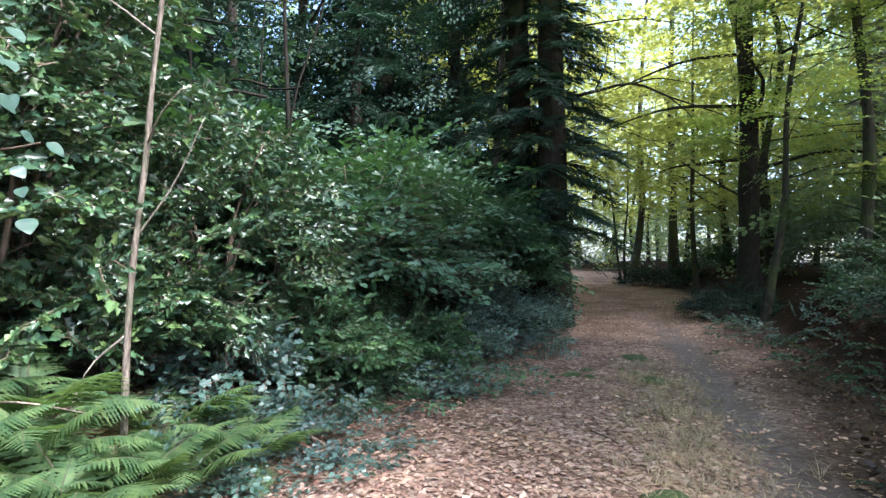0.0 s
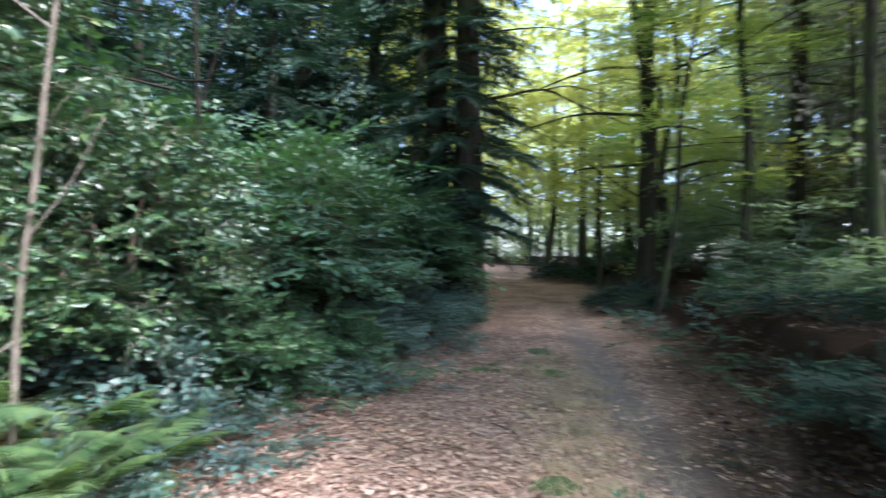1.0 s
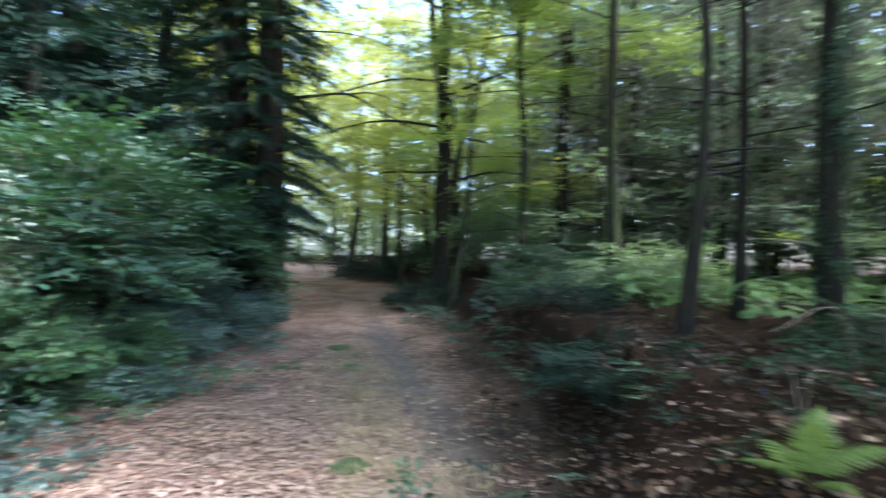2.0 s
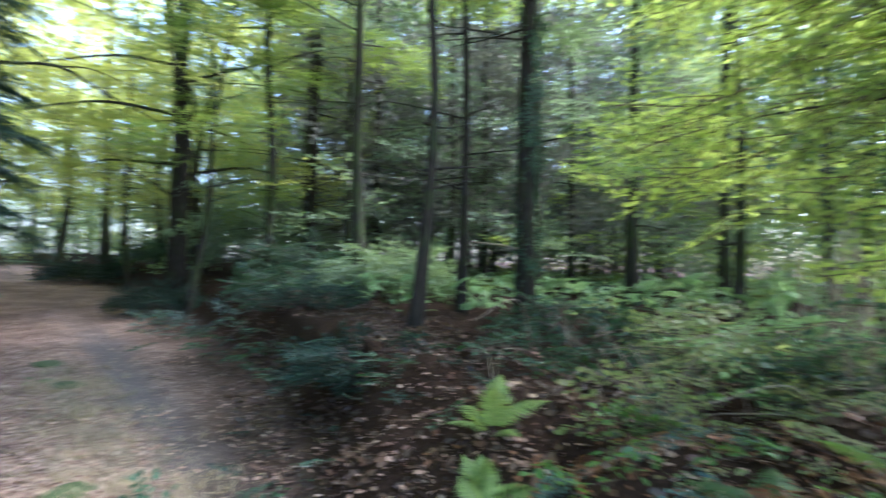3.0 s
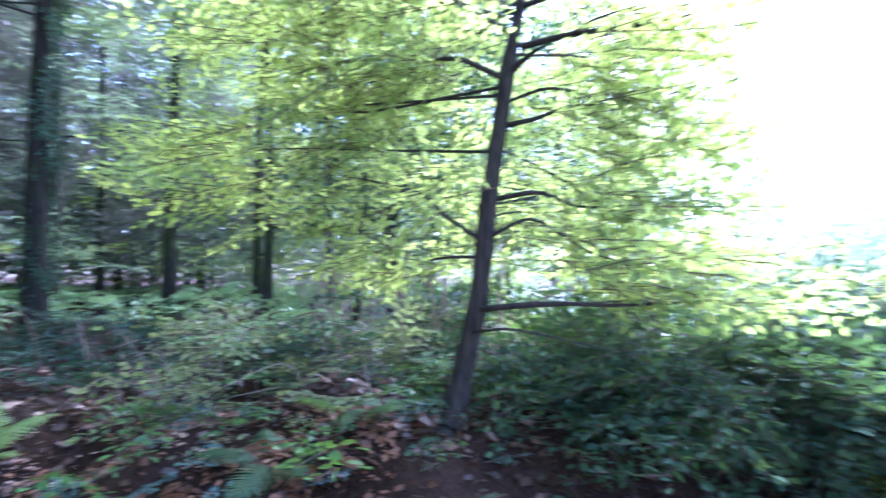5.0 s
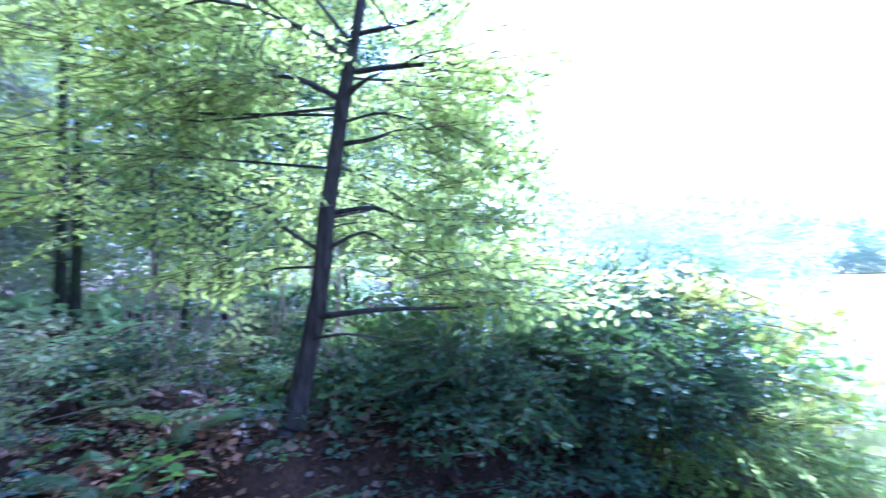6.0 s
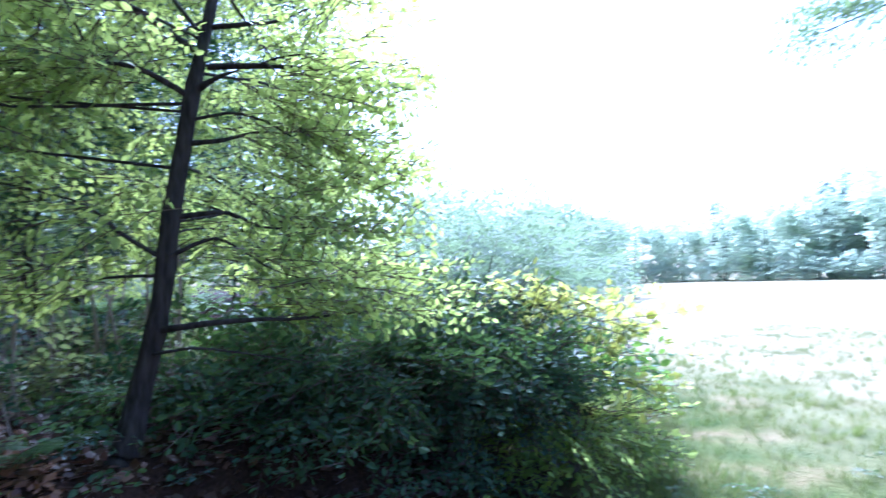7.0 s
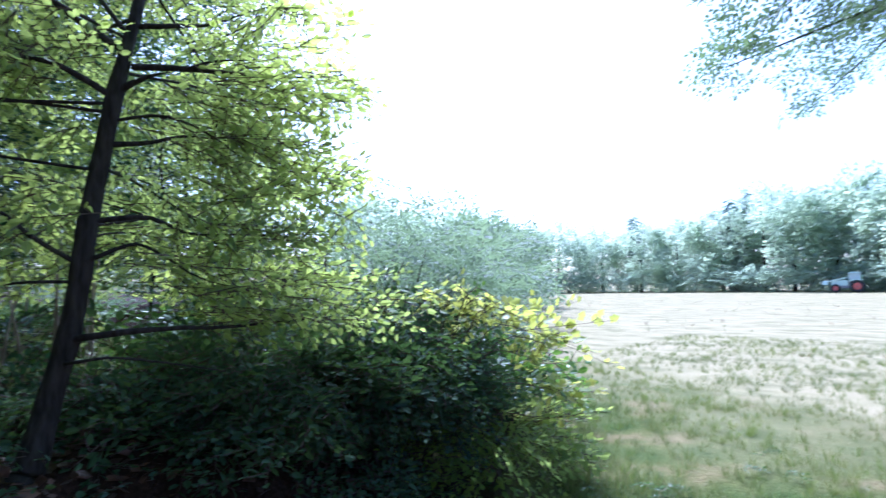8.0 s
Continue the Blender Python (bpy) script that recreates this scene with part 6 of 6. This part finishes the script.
fx, fy = RG.uniform(-30, 30, 1500), -9.0 - 36 * RG.uniform(0, 1, 1500) ** 1.3
ok = (wood_side(fx, fy) < -3) & (wob(fx, fy, 0.35) > 0.45)
grass("grass_tufts", "uncut green tufts left on the mown meadow", 704, fx[ok], fy[ok], FLAT_TUFTS, M_GRASS, 0.5, 1.1)
fx, fy = RG.uniform(-22, 26, 5200), -6.5 - 40 * RG.uniform(0, 1, 5200) ** 1.5
ok = (wood_side(fx, fy) < -2.0) & (wob(fx * 0.8, fy * 1.5, 0.8) + 0.7 * wob(fx, fy * 1.4, 2.3) + RG.normal(0, 0.4, 5200) > 1.2)
grass("grass_tufts", "small dark tufts scattered over the mown meadow", 705, fx[ok], fy[ok], FLAT_TUFTS, M_TUFT, 0.35, 0.8)
for k, (x, y) in enumerate(((1.05, -4.55), (0.75, -5.1), (0.3, -6.2), (-0.6, -6.6), (-1.6, -5.8))):
    ivy_patch("broad-leaved weed in the meadow grass", 710 + k, (x, y), (0.1, 0.1), 6, 0.32, 0.05, BRAMBLE, M_BRAMBLE, "weed")


# ---- straw and single leaves on the path ----
def straw_bits():
    rng = np.random.default_rng(720)
    g = Geo()
    n = 1500
    y = 2.6 + 7 * rng.uniform(0, 1, n) ** 1.5
    x = np.interp(y, *TRACK) - 0.55 + rng.normal(0, 0.55, n)
    at = np.stack([x, y, ground_z(x, y) + rng.uniform(0.008, 0.02, n)], -1)
    a = rng.uniform(0, 6.28, n)
    bit = (np.array([[0, 0.012, 0], [0, -0.012, 0], [0.5, -0.012, 0.03], [0.5, 0.012, 0.03], [1, 0.004, 0], [1, -0.004, 0]]), [(np.array([[0, 1, 2, 3], [3, 2, 5, 4]]), 0)])
    spread(g, bit, bases(np.stack([np.cos(a), np.sin(a), rng.normal(0, 0.06, n)], -1), np.array([0, 0, 1.0]) + rng.normal(0, 0.1, (n, 3))), at, rng.uniform(0.05, 0.2, n))
    return tagged(new("straw", g.mesh("straw", [M_DRYGRASS])), "broken straw and stalks scattered over the path", "straw", kind="stuff")


straw_bits()


def single_leaves():
    """The fallen leaves nearest to the path's middle, one by one."""
    rng = np.random.default_rng(730)
    shapes = []
    for k, proto in enumerate((CURLED, OVAL, LOBED)):
        shapes.append(proto_mesh(proto, "leaf", [M_LITTER]))
    for k in range(280):
        x, y = rng.uniform(-0.9, 1.7), rng.uniform(3.1, 5.4)
        ob = part("leaf", shapes[k % 3], ground)
        m = bases([[math.cos(k * 2.4), math.sin(k * 2.4), rng.normal(0, 0.1)]], [np.array([0, 0, 1.0]) + rng.normal(0, 0.25, 3)])[0]
        s = rng.uniform(0.04, 0.075)
        ob.matrix_basis = Matrix.Translation((x, y, gz(x, y) + rng.uniform(0.008, 0.02))) @ Matrix([list(row) for row in m]).to_4x4() @ Matrix.Scale(s, 4)


# ---- far side of the meadow ----
def far_tree(x, y, h, r, seed, leaf=None, label="round-topped broadleaf tree at the far edge of the meadow"):
    rng = np.random.default_rng(seed)
    root = thing("broadleaf_tree", (x, y, gz(x, y) - 0.1), label, "tree", "far tree line")
    g = Geo()
    tube(g, straight(h * 0.7, (0, 0), 0.1, rng), np.linspace(0.3, 0.1, 5), 7)
    part("trunk", g.mesh("trunk", [M_BARK_DARK], True), root)
    crown = Geo()
    for k in range(14):
        d = unit(rng.normal(0, 1, 3))
        c = np.array([d[0] * r * 0.62, d[1] * r * 0.62, h * (0.46 + 0.36 * d[2])])
        n = 26
        e = unit(rng.normal(0, 1, (n, 3)) + d * 0.9)
        at = c + e * r * 0.42 * rng.uniform(0.6, 1.05, (n, 1))
        set_sprays(crown, FAR_CLUMP, rng, at, e * [1, 1, 0.3] + rng.normal(0, 0.3, (n, 3)), rng.uniform(0.8, 1.25, n), 1.0)
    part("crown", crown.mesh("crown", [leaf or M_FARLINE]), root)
    return root


def far_line():
    rng = np.random.default_rng(800)
    protos = [far_tree(52.85, -70.5, 12, 4.6, 801), far_tree(44.0, -79.5, 11, 4.4, 802), far_tree(11.7, -78.5, 12, 4.8, 803)]
    line = [(49, -42, 12), (54, -56, 12), (53.5, -63, 12), (49, -75, 11), (38, -82, 9.3), (32, -82, 9.3), (26, -81, 9.8), (20.5, -80.5, 11), (15.5, -79.5, 12.5), (7.5, -80, 12.5), (2.5, -77, 12.5), (-2.5, -70, 11), (-8, -68, 12), (-14, -67, 17), (-21, -65, 17), (-28, -62, 16), (-36, -58, 16), (-44, -50, 16), (-50, -40, 16), (-54, -28, 16), (-56, -15, 16)]
    for k, (x, y, h) in enumerate(line):
        for back in (0, 1):
            s = h / 12.5 * rng.uniform(0.92, 1.1) * (1.15 if back else 1.0)
            xx, yy = x * (1 + 0.09 * back) + rng.normal(0, 0.8), y * (1 + 0.09 * back) + rng.normal(0, 0.8) - 0.0
            copy_thing(protos[(k + back) % 3], Matrix.Translation((xx, yy, gz(xx, yy) - 0.2)) @ Matrix.Rotation(rng.uniform(0, 6.28), 4, "Z") @ Matrix.Scale(s, 4))
    for k, (x, y) in enumerate(((50, -66), (47, -72.5), (41, -77), (34, -79.5), (29, -79.3), (23, -78), (17.5, -77), (13, -75.8), (10, -75.5), (4.0, -75), (-0.5, -71.0), (-5, -66.5))):
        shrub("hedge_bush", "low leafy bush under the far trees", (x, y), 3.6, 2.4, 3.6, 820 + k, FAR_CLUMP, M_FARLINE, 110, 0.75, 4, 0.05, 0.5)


far_line()
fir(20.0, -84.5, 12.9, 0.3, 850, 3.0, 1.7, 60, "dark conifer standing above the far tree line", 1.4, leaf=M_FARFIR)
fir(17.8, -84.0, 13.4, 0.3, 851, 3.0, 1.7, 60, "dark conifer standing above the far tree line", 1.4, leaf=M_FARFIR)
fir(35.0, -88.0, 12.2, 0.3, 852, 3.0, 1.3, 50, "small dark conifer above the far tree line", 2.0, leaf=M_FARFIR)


# ---- oak whose bough hangs over the meadow ----
def meadow_oak():
    rng = np.random.default_rng(860)
    limbs = [(0.66, 0.0, 0.12, 4.1, 0.10), (0.70, -0.2, 0.15, 4.2, 0.18), (0.53, -0.1, 0.02, 3.2, 0.03), (0.57, 0.1, 0.06, 3.7, 0.08), (0.55, 0.25, 0.0, 3.3, 0.05), (0.78, 0.15, 0.3, 4.3, 0.2), (0.82, -0.45, 0.3, 4.3, 0.2), (0.62, 0.3, 0.1, 4.2, 0.1), (0.68, -0.35, 0.1, 4.3, 0.15), (0.62, 3.0, 0.3, 3.5, 0.1), (0.7, 1.8, 0.3, 3.5, 0.1), (0.8, 4.2, 0.4, 3.5, 0.1), (0.9, 1.0, 0.6, 3.0, 0.1), (0.9, 5.2, 0.5, 3.0, 0.1)]
    return grow(rng, "oak_tree", "spreading oak with a bough hanging over the meadow", on_ground(-3.75, -8.4), [(0, 0, 0), (0.05, 0, 2.85), (0.1, 0.05, 5.7), (0.0, 0.1, 9.65)], 0.26, 0.08, limbs, SHRUB_FAR, M_OAK, M_BARK, 0.55, 52, 0.9, 10)


meadow_oak()


# ---- tractor ----
def box(name, size, place, mat, parent, bevel=0.05, taper=1.0, label=""):
    bm = bmesh.new()
    bmesh.ops.create_cube(bm, size=1.0)
    for v in bm.verts:
        k = taper if v.co.z > 0 else 1.0
        v.co = Vector((v.co.x * size[0] * k, v.co.y * size[1] * k, v.co.z * size[2]))
    bmesh.ops.bevel(bm, geom=bm.edges[:], offset=bevel, segments=2, affect="EDGES")
    me = bpy.data.meshes.new(name)
    bm.to_mesh(me)
    bm.free()
    me.materials.append(mat)
    ob = part(name, me, parent, label)
    ob.location = place
    return ob


def wheel(r, w, place, parent, tyre_mat, rim_mat):
    hub = new("wheel")
    hub.parent = parent
    hub.location = place
    for nm, r0, r1, ww, mat in (("tyre", r * 0.58, r, w, tyre_mat), ("rim", 0.06, r * 0.58, w * 0.8, rim_mat)):
        g = Geo()
        n = 28
        prof = [(r0, -ww / 2), (r1 * 0.93, -ww / 2), (r1, -ww * 0.35), (r1, ww * 0.35), (r1 * 0.93, ww / 2), (r0, ww / 2), (r0 * 0.9, ww * 0.2), (r0 * 0.9, -ww * 0.2)]
        ang = np.linspace(0, 2 * np.pi, n, endpoint=False)
        v = np.array([[[p * math.cos(a), q, p * math.sin(a)] for p, q in prof] for a in ang])
        m = len(prof)
        i, j = np.meshgrid(np.arange(n), np.arange(m), indexing="ij")
        q = np.stack([i * m + j, ((i + 1) % n) * m + j, ((i + 1) % n) * m + (j + 1) % m, i * m + (j + 1) % m], -1).reshape(-1, 4)
        g.add(v.reshape(-1, 3), [q])
        part(nm, g.mesh(nm, [mat], True), hub)


def tractor():
    paint = plain_mat("pale_green_paint", (0.66, 0.78, 0.66), 0.35, 0.0, 0.08)
    red = plain_mat("red_paint", (0.62, 0.14, 0.11), 0.4, 0.0, 0.1)
    rubber = plain_mat("tyre_rubber", (0.03, 0.03, 0.03), 0.8, 0.0, 0.3)
    glass = plain_mat("cab_glass", (0.52, 0.58, 0.56), 0.12, 0.0, 0.05)
    steel = plain_mat("grey_steel", (0.30, 0.31, 0.32), 0.45, 0.6, 0.15)
    x, y = 5.75, -71.0
    root = thing("tractor", (x, y, gz(x, y)), "pale green farm tractor with red wheel rims on the meadow", "tractor")
    root.rotation_euler = (0, 0, radians(-3))
    box("bonnet", (2.1, 0.85, 0.75), (1.05, 0, 1.3), paint, root, 0.12, 0.88)
    box("chassis", (3.3, 0.6, 0.45), (0.45, 0, 0.8), steel, root, 0.05)
    box("cab", (1.35, 1.5, 1.15), (-0.65, 0, 2.05), glass, root, 0.08, 0.9, "glazed cab")
    box("roof", (1.5, 1.6, 0.18), (-0.65, 0, 2.72), paint, root, 0.07, 0.92)
    for sx in (-1.28, -0.02):
        for sy in (-0.72, 0.72):
            box("pillar", (0.08, 0.08, 1.2), (sx, sy * 0.98, 2.05), paint, root, 0.02)
    for sy in (-0.85, 0.85):
        box("mudguard", (1.5, 0.45, 0.12), (-0.85, sy, 1.72), paint, root, 0.05)
        wheel(0.86, 0.5, (-0.85, sy, 0.86), root, rubber, red)
        wheel(0.58, 0.38, (1.6, sy * 0.92, 0.58), root, rubber, red)
        box("loader_arm", (2.4, 0.12, 0.16), (1.5, sy * 0.6, 1.75), paint, root, 0.03).rotation_euler = (0, radians(14), 0)
    box("loader_bucket", (0.7, 1.8, 0.6), (2.75, 0, 1.35), paint, root, 0.08, 0.75)
    box("exhaust", (0.1, 0.1, 0.9), (1.2, 0.38, 2.05), steel, root, 0.03)
    # it faces along the meadow's far edge
    root.rotation_euler, root.scale = (0, 0, radians(8)), (0.74, 0.74, 0.74)


tractor()

single_leaves()
